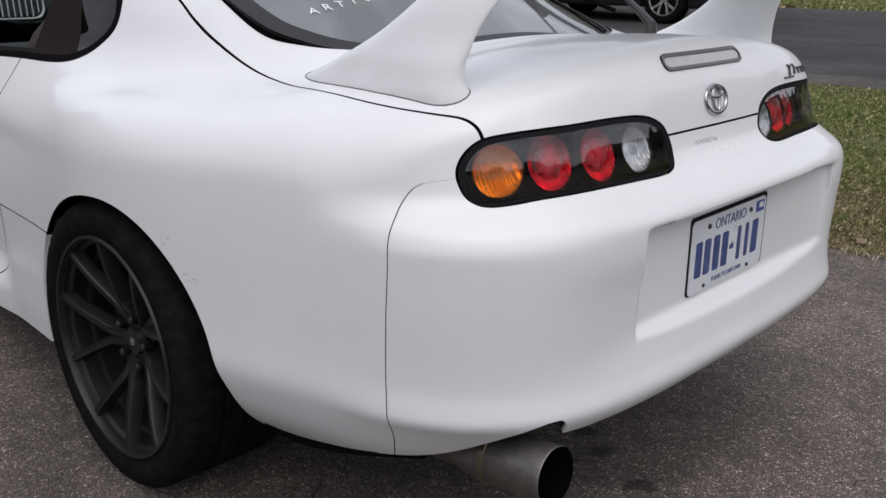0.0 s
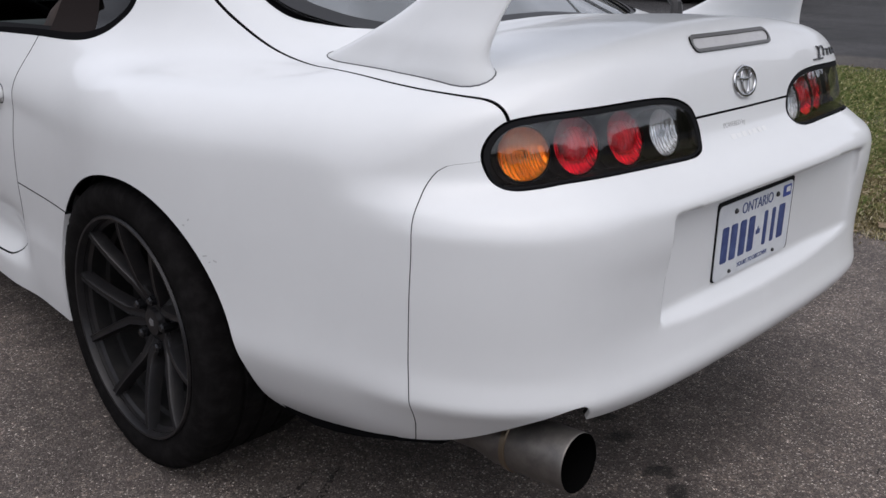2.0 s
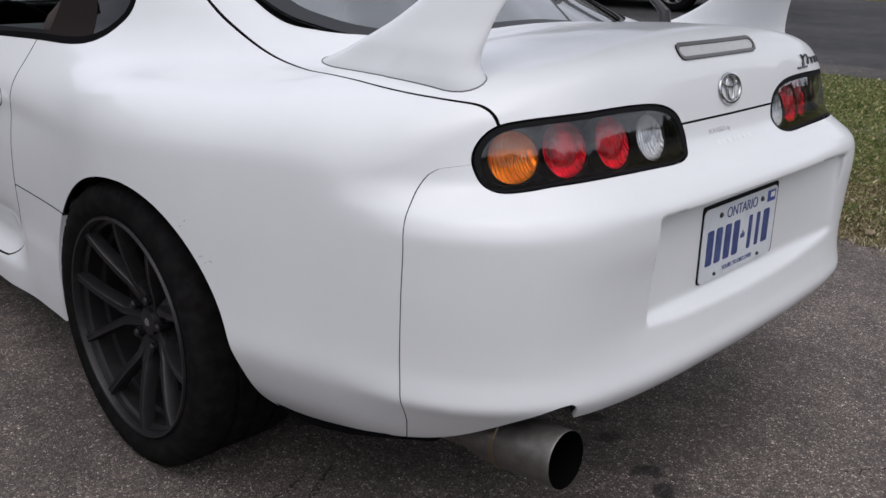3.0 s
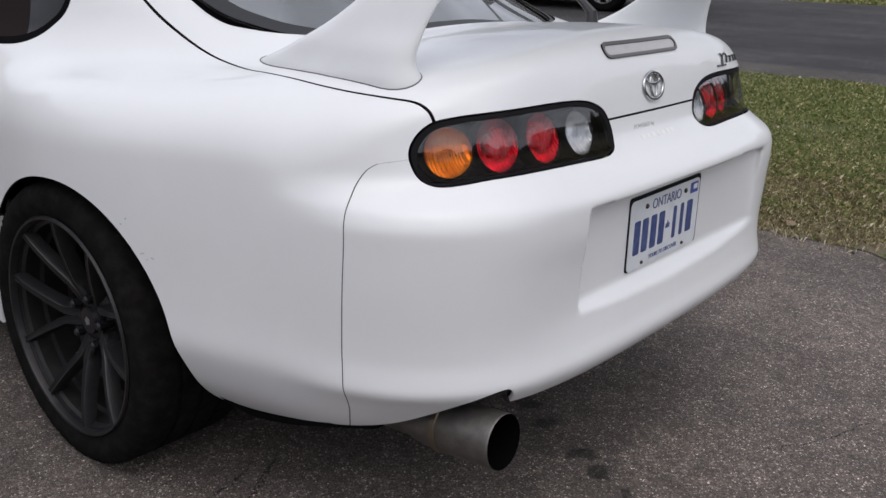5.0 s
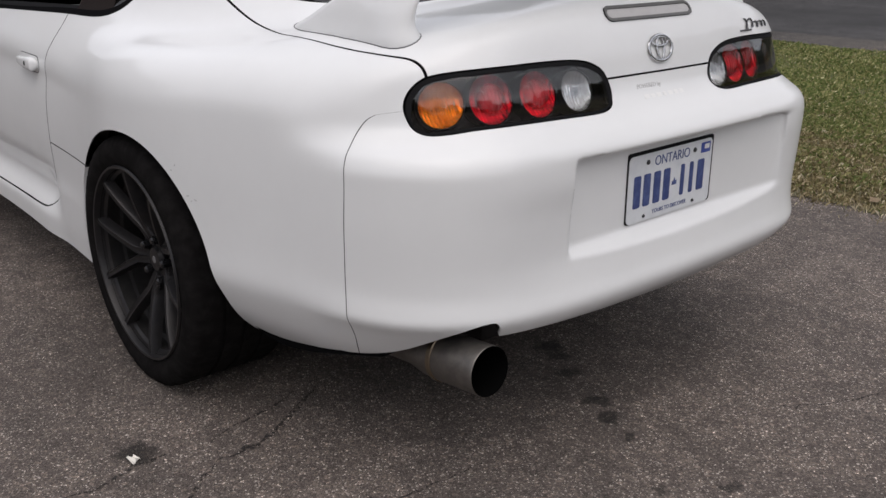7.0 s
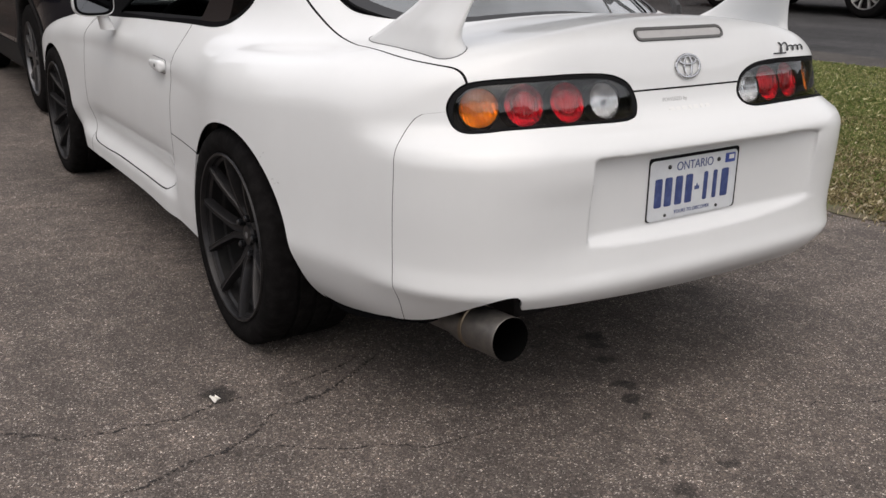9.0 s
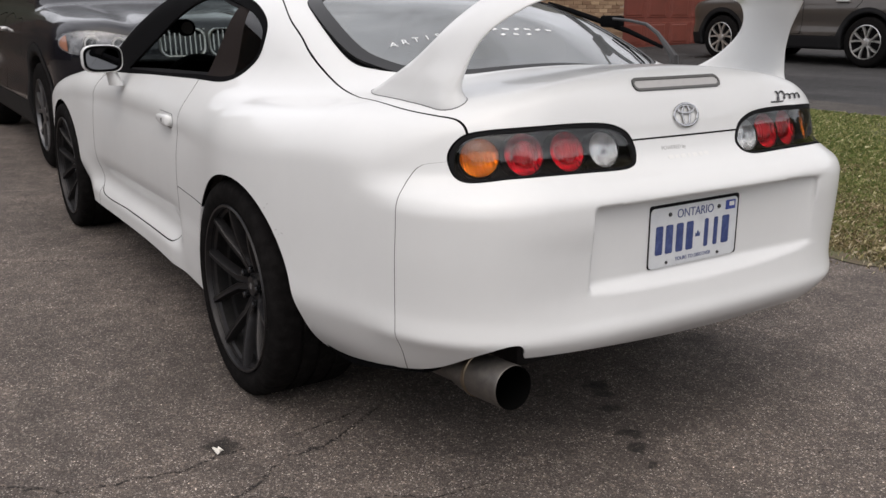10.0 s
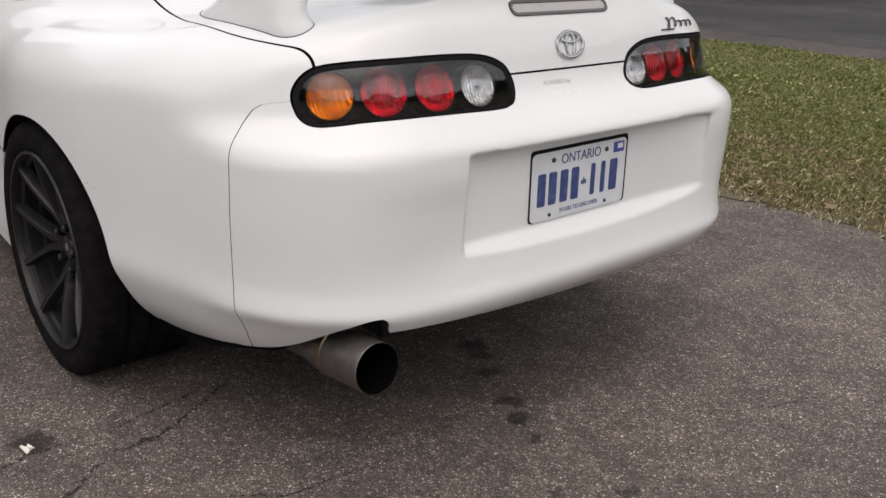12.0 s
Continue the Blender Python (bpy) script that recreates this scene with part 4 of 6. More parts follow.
# underbody, arch liners and the black lower lip
part("underbody", box_bm(-0.56, 0.56, 0.30, 4.1, 0.195, 0.36, 0.03), UNDER, car, "black underbody")
part("muffler", lathe_bm([(0.0, 0.30), (0.07, 0.30), (0.085, 0.32), (0.085, 0.60), (0.07, 0.62), (0.0, 0.62)], 32, "y", (-0.53, 0, 0.37)), UNDER, car, "black exhaust silencer under the bumper")
for sgn in (-1, 1):
    for yc in (HUB_Y, FRONT_Y):
        rows = []
        for k in range(33):
            a = radians(4 + 172 * k / 32)
            ca, sa = math.cos(a), math.sin(a)
            rows.append([(sgn * xx, yc + rr * ca, HUB_Z + rr * sa) for xx, rr in ((0.42, 0.365), (0.80, 0.365), (0.80, 0.372), (0.42, 0.372))])
        part("arch_liner", loft_bm(rows), UNDER, car, "black wheel arch liner")
        part("arch_wall", box_bm(min(sgn * 0.40, sgn * 0.44), max(sgn * 0.40, sgn * 0.44), yc - 0.36, yc + 0.36, 0.32, 0.68, 0.02), UNDER, car)
    lip = [(0.165, 0.290), (0.25, 0.283), (0.333, 0.266), (0.40, 0.254), (0.445, 0.250), (0.48, 0.257), (0.503, 0.280), (0.516, 0.315), (0.523, 0.350)]
    rows = []
    for i, (y, z) in enumerate(lip):
        (ya, za), (yb, zb) = lip[max(i - 1, 0)], lip[min(i + 1, len(lip) - 1)]
        n = math.hypot(yb - ya, zb - za)
        ny, nz = (zb - za) / n, -(yb - ya) / n
        d = 0.006 + 0.021 * math.sin(math.pi * (0.08 + 0.9 * i / (len(lip) - 1))) ** 0.8
        u = surface_x(y, z) - 0.007
        rows.append([(sgn * u, y - 0.02 * ny, z - 0.02 * nz), (sgn * (u - 0.002), y + d * ny, z + d * nz), (sgn * (u - 0.014), y + (d + 0.003) * ny, z + (d + 0.003) * nz), (sgn * (u - 0.10), y + d * ny, z + d * nz), (sgn * (u - 0.10), y - 0.02 * ny, z - 0.02 * nz)])
    part("lower_lip", loft_bm(rows), TRIM, car, "matt black lower lip between bumper and wheel arch")
# hidden tray, added to keep sky light off the ground under the bumper
part("light_block_tray", box_bm(-0.43, 0.60, 0.10, 0.36, 0.258, 0.38, 0.012), UNDER, car, "black hidden tray added to block light under the rear bumper")
# backing added so the exhaust cut-out shows dark, its inner shade as colour
part("cutout_backing", box_bm(-0.66, -0.44, 0.05, 0.30, 0.364, 0.46, 0.012), UNDER, car, "black backing box added to darken the exhaust cut-out")

# ---- tail lamps ----
def fluted(name, high, low, metal=0.85):
    """A bright reflector bowl, pressed with upright flutes that are broken by cross bands."""
    m = mat(name, high, 0.24, metal=metal, spec=0.4)
    nt = m.node_tree
    b = nt.nodes["Principled BSDF"]
    tc = [n for n in nt.nodes if n.bl_idname == "ShaderNodeTexCoord"][0]
    wob = nt.nodes.new("ShaderNodeTexNoise")
    wob.inputs["Scale"].default_value = 26
    nt.links.new(tc.outputs["Object"], wob.inputs["Vector"])
    fac = []
    for axis, scale, bend in (("X", 38.0, 1.2), ("Z", 12.0, 2.0)):
        wv = nt.nodes.new("ShaderNodeTexWave")
        wv.bands_direction = axis
        wv.inputs["Scale"].default_value, wv.inputs["Distortion"].default_value, wv.inputs["Detail Scale"].default_value = scale, bend, 1.5
        nt.links.new(tc.outputs["Object"], wv.inputs["Vector"])
        fac.append(wv.outputs["Fac"])
    both = nt.nodes.new("ShaderNodeMath")
    both.operation = "MULTIPLY_ADD"
    both.inputs[1].default_value = 0.3
    nt.links.new(fac[1], both.inputs[0])
    nt.links.new(fac[0], both.inputs[2])
    ramp = nt.nodes.new("ShaderNodeValToRGB")
    ramp.color_ramp.elements[0].position, ramp.color_ramp.elements[1].position = 0.32, 0.62
    ramp.color_ramp.elements[0].color, ramp.color_ramp.elements[1].color = (*low, 1), (*high, 1)
    nt.links.new(wob.outputs["Fac"], ramp.inputs["Fac"])
    nt.links.new(ramp.outputs["Color"], b.inputs["Base Color"])
    bu = nt.nodes.new("ShaderNodeBump")
    bu.inputs["Distance"].default_value = 0.0035
    nt.links.new(both.outputs[0], bu.inputs["Height"])
    nt.links.new(bu.outputs["Normal"], b.inputs["Normal"])
    return m


AMBER_RIB = fluted("amber_bowl", (0.92, 0.66, 0.36), (0.55, 0.26, 0.10))
RED_RIB = fluted("red_bowl", (0.95, 0.75, 0.78), (0.42, 0.22, 0.25))
CLEAR_RIB = fluted("clear_bowl", (0.90, 0.90, 0.90), (0.30, 0.30, 0.31))
RED_INNER = fluted("red_inner", (0.80, 0.22, 0.28), (0.30, 0.02, 0.05), metal=0.35)
lamps = [o for o in car.children if o.name.startswith("tail_lamp")]
for sgn, lamp in zip((-1, 1), lamps):
    v, t = clip(lV, lT, sgn * lV[:, 0])
    band = 0.0045 + 0.006 * step(0.772, 0.80, v[:, 2])
    gv, gt = clip(v, t, band - lamp_in(v))
    sheet("lamp_seal", gv, gt, body, 0.018, GAP_BLACK, lamp, "black rubber seal round the lamp", -0.001)
    gv, gt = clip(v, t, lamp_in(v) - band + 0.001)
    gv = gv.copy()
    pull = 0.85 * step(0.010, 0.035, lamp_in(gv))
    gv[:, 1] = np.minimum(gv[:, 1], lamp_plane(gv[:, 0], gv[:, 2]) * pull + gv[:, 1] * (1 - pull))
    cover = sheet("lamp_cover", gv, gt, lambda x, y, z: lamp_plane(x, 0.812) + 0.20 * (z - 0.812) + 2.6 * (z - 0.812) ** 2 - y, 0.002, COVER, lamp, "clear plastic lamp cover", -0.002)
    cover.visible_shadow = False
    for u, deep, z, r, m1, m2, word in ((0.5675, 0.0753, 0.8030, 0.0440, AMBER, AMBER_RIB, "amber"), (0.4585, 0.0515, 0.8050, 0.0490, RED, RED_RIB, "red"), (0.3495, 0.0295, 0.8060, 0.0475, RED, RED_RIB, "red"), (0.2510, 0.0135, 0.8045, 0.0430, CLEAR, CLEAR_RIB, "clear")):
        x = sgn * u
        side = (lamp_plane(x + 0.03, z) - lamp_plane(x - 0.03, z)) / 0.06
        n = Vector((0.8 * side, -1.0, (LAMP_TOP(x) - LAMP_LOW(x)) / 0.096)).normalized()
        xa = Vector((0, 0, 1)).cross(n).normalized()
        m = Matrix((xa, n.cross(xa), n)).transposed().to_4x4()
        m.translation = Vector((x, deep, z)) - n * 0.004
        lens = part("lens", move_bm(lathe_bm([(r, -0.004), (r, 0.0015), (r * 0.97, 0.004), (r * 0.88, 0.0072), (r * 0.7, 0.0106), (r * 0.45, 0.0132), (r * 0.2, 0.0144), (0.0004, 0.0147)], 56, "z"), m), m1, lamp, word + " round lens")
        lens.visible_shadow = False
        part("reflector", move_bm(lathe_bm([(r * 0.985, -0.002), (r * 0.93, -0.005), (r * 0.82, -0.009), (r * 0.66, -0.0125), (r * 0.46, -0.015), (r * 0.2, -0.016), (0.0005, -0.0163)], 48, "z"), m), m2, lens, "fluted " + word + " bowl")
        if word == "red":
            inner = part("inner_lens", move_bm(lathe_bm([(r * 0.60, -0.014), (r * 0.60, -0.004), (r * 0.57, -0.0015), (r * 0.53, -0.003), (r * 0.50, -0.001), (r * 0.35, 0.002), (0.0004, 0.0036)], 48, "z"), m @ pose(-0.004 * sgn, 0.002, 0)), RED_INNER, lens, "inner round red lens")
        else:
            part("bulb", move_bm(lathe_bm([(0.006, -0.016), (0.0085, -0.010), (0.008, -0.004), (0.004, -0.001), (0.0004, 0.0)], 20, "z"), m), CLEAR, lens)
        part("lens_ring", move_bm(lathe_bm([(r * 1.0, -0.030), (r * 1.0, 0.001), (r * 1.03, 0.002), (r * 1.06, -0.001), (r * 1.065, -0.030)], 48, "z"), m), BEZEL, lens)

# ---- rear face details ----
LIGHT_GREY = mat("grey_brake_lens", (0.42, 0.41, 0.40), 0.2, coat=0.5, vary=((0.39, 0.38, 0.375), 0.02, 0.3))
DARK_GREY = mat("dark_grey_plastic", (0.09, 0.088, 0.085), 0.4)
BL = np.array(rounded_rect(0.302, 0.029, 0.0142)) + (0.0, 0.947)
hid = np.where((BV[:, 1] < 0.2) & (BV[:, 2] > 0.9), inside(BV[:, 0], BV[:, 2], BL), -1)
v, t = clip(BV, BT, hid)
q = inside(v[:, 0], v[:, 2], BL)
fv, ft = clip(v, t, 0.0058 - q)
brake = sheet("brake_light", fv, ft, body, 0.02, DARK_GREY, car, "slim high brake light with grey frame", 0.0035)
lv2, lt2 = clip(v, t, q - 0.005)
sheet("brake_lens", lv2, lt2, body, 0.01, LIGHT_GREY, brake, "pale grey brake lens", 0.0015)

# badge: plain chrome ovals
def oval_ring(a, b, tube, m, bm, cx=0.0, cy=0.0):
    pts = [(cx + a * math.cos(t), cy + b * math.sin(t)) for t in np.linspace(0, 2 * math.pi, 49)[:-1]]
    rows = []
    for i, (x, y) in enumerate(pts):
        nx, ny = math.cos(2 * math.pi * i / 48), math.sin(2 * math.pi * i / 48)
        rows.append([m @ Vector((x + tube * nx * c, y + tube * ny * c, 0.003 + 0.7 * tube * s)) for c, s in ((1, 0), (0.7, 0.7), (0, 1), (-0.7, 0.7), (-1, 0), (0, -1))])
    rows.append(rows[0])
    return loft_bm(rows, caps=False, bm=bm)


em = surface_frame(-0.001, surface_y(-0.001, 0.871), 0.871)
bm = bmesh.new()
oval_ring(0.040, 0.0275, 0.0038, em, bm)
oval_ring(0.0125, 0.0245, 0.0032, em, bm)
oval_ring(0.027, 0.0095, 0.0032, em, bm, 0, 0.0135)
part("badge", bm, CHROME, car, "plain chrome oval badge")

# dark script on the lid, as a plain wavy shape
SCRIPT = mat("dark_chrome_script", (0.10, 0.10, 0.105), 0.25, metal=0.8)
pts = []
for t in np.linspace(0, 1, 120):
    tall = 0.0135 if t < 0.25 else 0.0062
    z = 0.897 + tall * math.cos(t * 30.0) - 0.003 * t
    x = 0.355 + 0.128 * t + 0.0085 * math.sin(t * 30.0) + 0.3 * (z - 0.9)
    pts.append((x, surface_y(x, z) - 0.003, z))
part("script_badge", tube_bm(pts, 0.0019, 6), SCRIPT, car, "dark chrome script badge on the lid")
bar = [(x, surface_y(x, 0.884) - 0.002, 0.884) for x in np.linspace(0.335, 0.385, 8)]
part("script_tail", tube_bm(bar, 0.0022, 6), SCRIPT, car)

GREY_INK = mat("grey_ink", (0.45, 0.45, 0.45), 0.5)
PALE_INK = mat("pale_ink", (0.70, 0.70, 0.69), 0.5)
lettering("lettering", "POWERED by", 0.0138, surface_frame(-0.05, surface_y(-0.05, 0.797), 0.797) @ pose(0, 0, 0.0006), GREY_INK, car, "small grey lettering on the bumper")
for i, w in enumerate((0.017, 0.014, 0.016, 0.010, 0.015, 0.013, 0.015)):
    x = -0.068 + 0.0205 * i
    part("pale_decal", move_bm(plate_bm(rounded_rect(w, 0.011, 0.002, 2), 0.0004), surface_frame(x, surface_y(x, 0.776), 0.776) @ pose(0, 0, 0.0005)), PALE_INK, car, "pale worn decal letter")

# ---- number plate ----
PLATE_WHITE = mat("plate_white", (0.62, 0.64, 0.66), 0.4, vary=((0.55, 0.57, 0.60), 0.05, 0.4), grain=(0.004, 0.0003))
PLATE_BLUE = mat("plate_blue", (0.035, 0.055, 0.17), 0.45, vary=((0.07, 0.10, 0.24), 0.02, 0.4))
BOLT = mat("black_bolt", (0.02, 0.02, 0.022), 0.4)
STICKER = mat("sticker_blue", (0.04, 0.07, 0.28), 0.45)
pm = pose(-0.0085, -0.062, 0.5875, 90, -0.4, 0) @ pose(0, 0, 0, 0, 0, 0)
plate = part("number_plate", move_bm(plate_bm(rounded_rect(0.305, 0.150, 0.012), 0.0015), pm), PLATE_WHITE, car, "white number plate with blue characters")
part("plate_backing", move_bm(plate_bm(rounded_rect(0.314, 0.158, 0.008), 0.010), pm @ pose(0.003, 0.003, -0.002)), GAP_BLACK, plate, "black plate holder")
lettering("lettering", "ONTARIO", 0.031, pm @ pose(0.0, 0.0535, 0.0004), PLATE_BLUE, plate, "blue province name", squeeze=0.92)
lettering("lettering", "YOURS TO DISCOVER", 0.0135, pm @ pose(0.0, -0.0605, 0.0004), PLATE_BLUE, plate, "small blue motto", squeeze=0.95)
for i, cx in enumerate((-0.122, -0.088, -0.052, -0.017, 0.042, 0.076, 0.112)):
    w = 0.024 if i < 4 else (0.014 if i < 6 else 0.026)
    part("character_bar", move_bm(plate_bm(rounded_rect(w, 0.072, 0.004, 2), 0.001), pm @ pose(cx, -0.006, 0.001)), PLATE_BLUE, plate)
part("crown_mark", move_bm(plate_bm([(0.008, -0.008), (0.008, 0.002), (0.004, -0.001), (0, 0.008), (-0.004, -0.001), (-0.008, 0.002), (-0.008, -0.008)], 0.001), pm @ pose(0.012, -0.004, 0.001)), PLATE_BLUE, plate)
st = part("sticker", move_bm(plate_bm(rounded_rect(0.036, 0.024, 0.002), 0.0006), pm @ pose(0.126, 0.056, 0.0008)), STICKER, plate, "blue validation sticker")
part("sticker_mark", move_bm(plate_bm(rounded_rect(0.018, 0.011, 0.001), 0.0004), pm @ pose(0.130, 0.058, 0.0012)), PALE_INK, st)
for bx, bz, br in ((-0.089, 0.056, 0.0055), (0.083, 0.056, 0.0055), (-0.094, -0.064, 0.004), (0.088, -0.064, 0.004)):
    part("bolt", move_bm(lathe_bm([(0.0, 0.004), (br * 0.6, 0.004), (br, 0.002), (br, -0.002)], 14, "z"), pm @ pose(bx, bz, 0)), BOLT, plate)

# ---- exhaust ----
ex = pose(-0.565, -0.066, 0.300, -5, 0, 2)
tip = part("exhaust_tip", move_bm(lathe_bm([(0.0496, 0.004), (0.0500, 0.001), (0.0508, 0.0), (0.0516, 0.0008), (0.052, 0.004), (0.052, 0.118), (0.0505, 0.121)], 64, "y"), ex), STEEL, car, "large round brushed steel exhaust tip")
part("tip_bore", move_bm(lathe_bm([(0.0514, -0.0004), (0.0500, -0.0006), (0.0494, 0.0015), (0.0480, 0.05), (0.046, 0.15), (0.0, 0.155)], 48, "y"), ex), SOOT, tip, "sooty dark bore")
TAN = mat("heat_tinted_steel", (0.20, 0.16, 0.115), 0.35, metal=0.9)
part("weld_ring", move_bm(lathe_bm([(0.050, 0.118), (0.0545, 0.120), (0.0545, 0.130), (0.050, 0.133)], 48, "y"), ex), TAN, tip, "heat tinted weld ring")
part("tail_pipe", move_bm(lathe_bm([(0.0505, 0.130), (0.050, 0.16), (0.040, 0.21), (0.038, 0.42)], 40, "y"), ex), STEEL, tip, "grey steel tail pipe")

# ---- flank details ----
hx = surface_x(1.69, 0.742)
hm = surface_frame(-hx, 1.69, 0.742)


def handle_bm():
    """A pull handle: a tapered grip that ends in a rounded block at the rear."""
    rows = []
    for t, h, d in ((-0.088, 0.005, 0.006), (-0.084, 0.009, 0.014), (-0.060, 0.011, 0.021), (-0.01, 0.014, 0.026), (0.040, 0.018, 0.028), (0.066, 0.020, 0.028), (0.084, 0.018, 0.025), (0.091, 0.011, 0.015), (0.093, 0.005, 0.008)):
        low = 0.010 if -0.06 < t < 0.03 else 0.0
        rows.append([(t, h * math.copysign(abs(math.sin(a)) ** 0.7, math.sin(a)), low + (d - low) * 0.5 * (1 + math.copysign(abs(math.cos(a)) ** 0.7, math.cos(a)))) for a in np.linspace(0, 2 * math.pi, 21)[:-1]])
    return loft_bm(rows)


handle = part("door_handle", move_bm(handle_bm(), hm), PAINT, car, "white pull door handle with black keyhole")
part("keyhole", move_bm(lathe_bm([(0.0, 0.0295), (0.0035, 0.0295), (0.0045, 0.027), (0.0045, 0.0)], 14, "z"), hm @ pose(0.052, 0.002, 0.0) @ Matrix.Diagonal((1.0, 1.7, 1, 1))), TRIM, handle)
part("handle_cup", move_bm(plate_bm(rounded_rect(0.190, 0.046, 0.022), 0.004), hm @ pose(0.003, 0, 0.0022)), PAINT, handle)
part("handle_gasket", move_bm(plate_bm(rounded_rect(0.196, 0.051, 0.025), 0.003), hm @ pose(0.004, -0.001, 0.0010)), GASKET, handle, "thin grey gasket round the handle")

# faint grey scuffs behind the wheel arch
SCUFF = mat("grey_scuff", (0.46, 0.46, 0.46), 0.6)
for sy, sz, sl, sw, sa in ((0.641, 0.627, 0.007, 0.003, 40), (0.655, 0.614, 0.006, 0.003, 10), (0.600, 0.565, 0.012, 0.0025, 15), (0.574, 0.560, 0.010, 0.0028, -10), (0.588, 0.555, 0.006, 0.002, 30), (1.62, 0.70, 0.006, 0.003, 5)):
    part("scuff", move_bm(plate_bm(rounded_rect(sl, sw, sw * 0.45, 2), 0.0004), surface_frame(-surface_x(sy, sz), sy, sz) @ pose(0, 0, 0.0007, 0, 0, sa)), SCUFF, car)

def door_mirror(sgn):
    c = Vector((sgn * 0.872, 2.31, 0.922))
    def shell(scale_w, scale_h, y, z):
        return [(c.x + scale_w * 0.080 * math.copysign(abs(math.cos(a)) ** 0.6, math.cos(a)), c.y + y, c.z + z + scale_h * 0.056 * math.copysign(abs(math.sin(a)) ** 0.6, math.sin(a))) for a in np.linspace(0, 2 * math.pi, 41)[:-1]]
    rows = [shell(0.90, 0.86, 0.012, 0), shell(0.96, 0.95, -0.004, 0), shell(1.0, 1.0, 0.006, 0), shell(1.0, 0.99, 0.03, 0), shell(0.92, 0.92, 0.065, -0.002), shell(0.72, 0.74, 0.10, -0.004), shell(0.35, 0.4, 0.122, -0.005)]
    m = part("door_mirror", loft_bm(rows, caps=True), PAINT, car, "white door mirror with dark glass")
    part("mirror_frame", loft_bm([shell(0.91, 0.87, 0.006, 0), shell(0.93, 0.90, -0.001, 0), shell(0.80, 0.75, 0.002, 0), shell(0.80, 0.75, 0.008, 0)], caps=False), TRIM, m)
    part("mirror_glass", loft_bm([shell(0.81, 0.76, 0.003, 0), shell(0.80, 0.75, 0.006, 0)]), MIRROR, m, "mirror glass")
    part("mirror_stalk", loft_bm([[(c.x - sgn * 0.065 + 0.024 * math.cos(a) * w - sgn * dx, c.y + 0.05 + 0.04 * math.sin(a), zz) for a in np.linspace(0, 2 * math.pi, 17)[:-1]] for zz, w, dx in ((c.z - 0.045, 1, -0.03), (c.z - 0.06, 0.95, -0.025), (c.z - 0.075, 1.0, -0.02), (c.z - 0.11, 1.2, -0.01))]), PAINT, m)


MIRROR = mat("mirror_glass", (0.13, 0.135, 0.145), 0.02, metal=1.0)
for sgn in (-1, 1):
    door_mirror(sgn)

def on_glass(x, y):
    """The height of the rear window at (x, y)."""
    return float(pane_terms(x, y) @ PANE) - 0.006


# rear wiper, its arm arched along the edge of the glass
ARM = mat("grey_black_wiper", (0.022, 0.020, 0.020), 0.4)
wiper = part("wiper", tube_bm([(0.318, 0.35, 0.945), (0.320, 0.355, 0.985), (0.330, 0.385, 1.005), (0.365, 0.47, 1.050), (0.40, 0.557, 1.076), (0.435, 0.67, 1.086), (0.475, 0.79, 1.090)], [0.016, 0.014, 0.010, 0.0065, 0.0055, 0.005, 0.0045], 8), ARM, car, "black arched rear wiper arm")
part("wiper_blade", tube_bm([(0.5, 0.581, 1.003), (0.5, 0.74, 1.050), (0.5, 0.915, 1.088), (0.5, 1.05, 1.117), (0.5, 1.169, 1.142)], [0.006, 0.009, 0.010, 0.009, 0.006], 8), TRIM, wiper)
part("wiper_joint", box_bm(0.485, 0.512, 0.77, 0.87, 1.060, 1.100, 0.008), TRIM, wiper, "black wiper joint block")
part("washer_hose", tube_bm([(x, y, on_glass(x, y) + 0.004) for x, y in ((0.30, 0.40), (0.33, 0.46), (0.40, 0.56), (0.46, 0.68), (0.49, 0.80))], 0.003, 6), TRIM, wiper)

# cabin
part("cargo_floor", box_bm(-0.60, 0.60, 0.30, 1.55, 0.66, 0.72, 0.02), INTERIOR, car, "dark carpeted cargo floor")
part("cabin_floor", box_bm(-0.66, 0.66, 1.4, 3.2, 0.28, 0.36, 0.02), INTERIOR, car)
part("dashboard", box_bm(-0.64, 0.64, 2.65, 3.12, 0.60, 0.80, 0.06, 3), INTERIOR, car, "black dashboard")
SEAT = mat("dark_brown_seat", (0.055, 0.04, 0.034), 0.7, vary=((0.035, 0.028, 0.026), 0.05, 0.5), grain=(0.004, 0.0008))
for sx in (-0.36, 0.36):
    seat = part("seat", box_bm(sx - 0.24, sx + 0.24, 1.85, 2.40, 0.40, 0.58, 0.06, 3), SEAT, car, "dark bucket seat")
    rows = [[(sx + w * math.copysign(abs(math.cos(a)) ** 0.6, math.cos(a)), yy + 0.07 * math.sin(a), zz) for a in np.linspace(0, 2 * math.pi, 25)[:-1]] for zz, yy, w in ((0.5, 2.06, 0.20), (0.62, 2.02, 0.23), (0.80, 1.95, 0.23), (0.92, 1.87, 0.19), (0.99, 1.82, 0.14), (1.07, 1.77, 0.13), (1.12, 1.74, 0.08))]
    part("backrest", loft_bm(rows), SEAT, seat)
sw = part("steering_wheel", lathe_bm([(0.175 + 0.014 * math.cos(a), 0.014 * math.sin(a)) for a in np.linspace(0, 2 * math.pi, 9)], 40, "y"), TRIM, car, "black steering wheel")
sw.matrix_basis = pose(-0.36, 2.62, 0.74, -22, 0, 0)

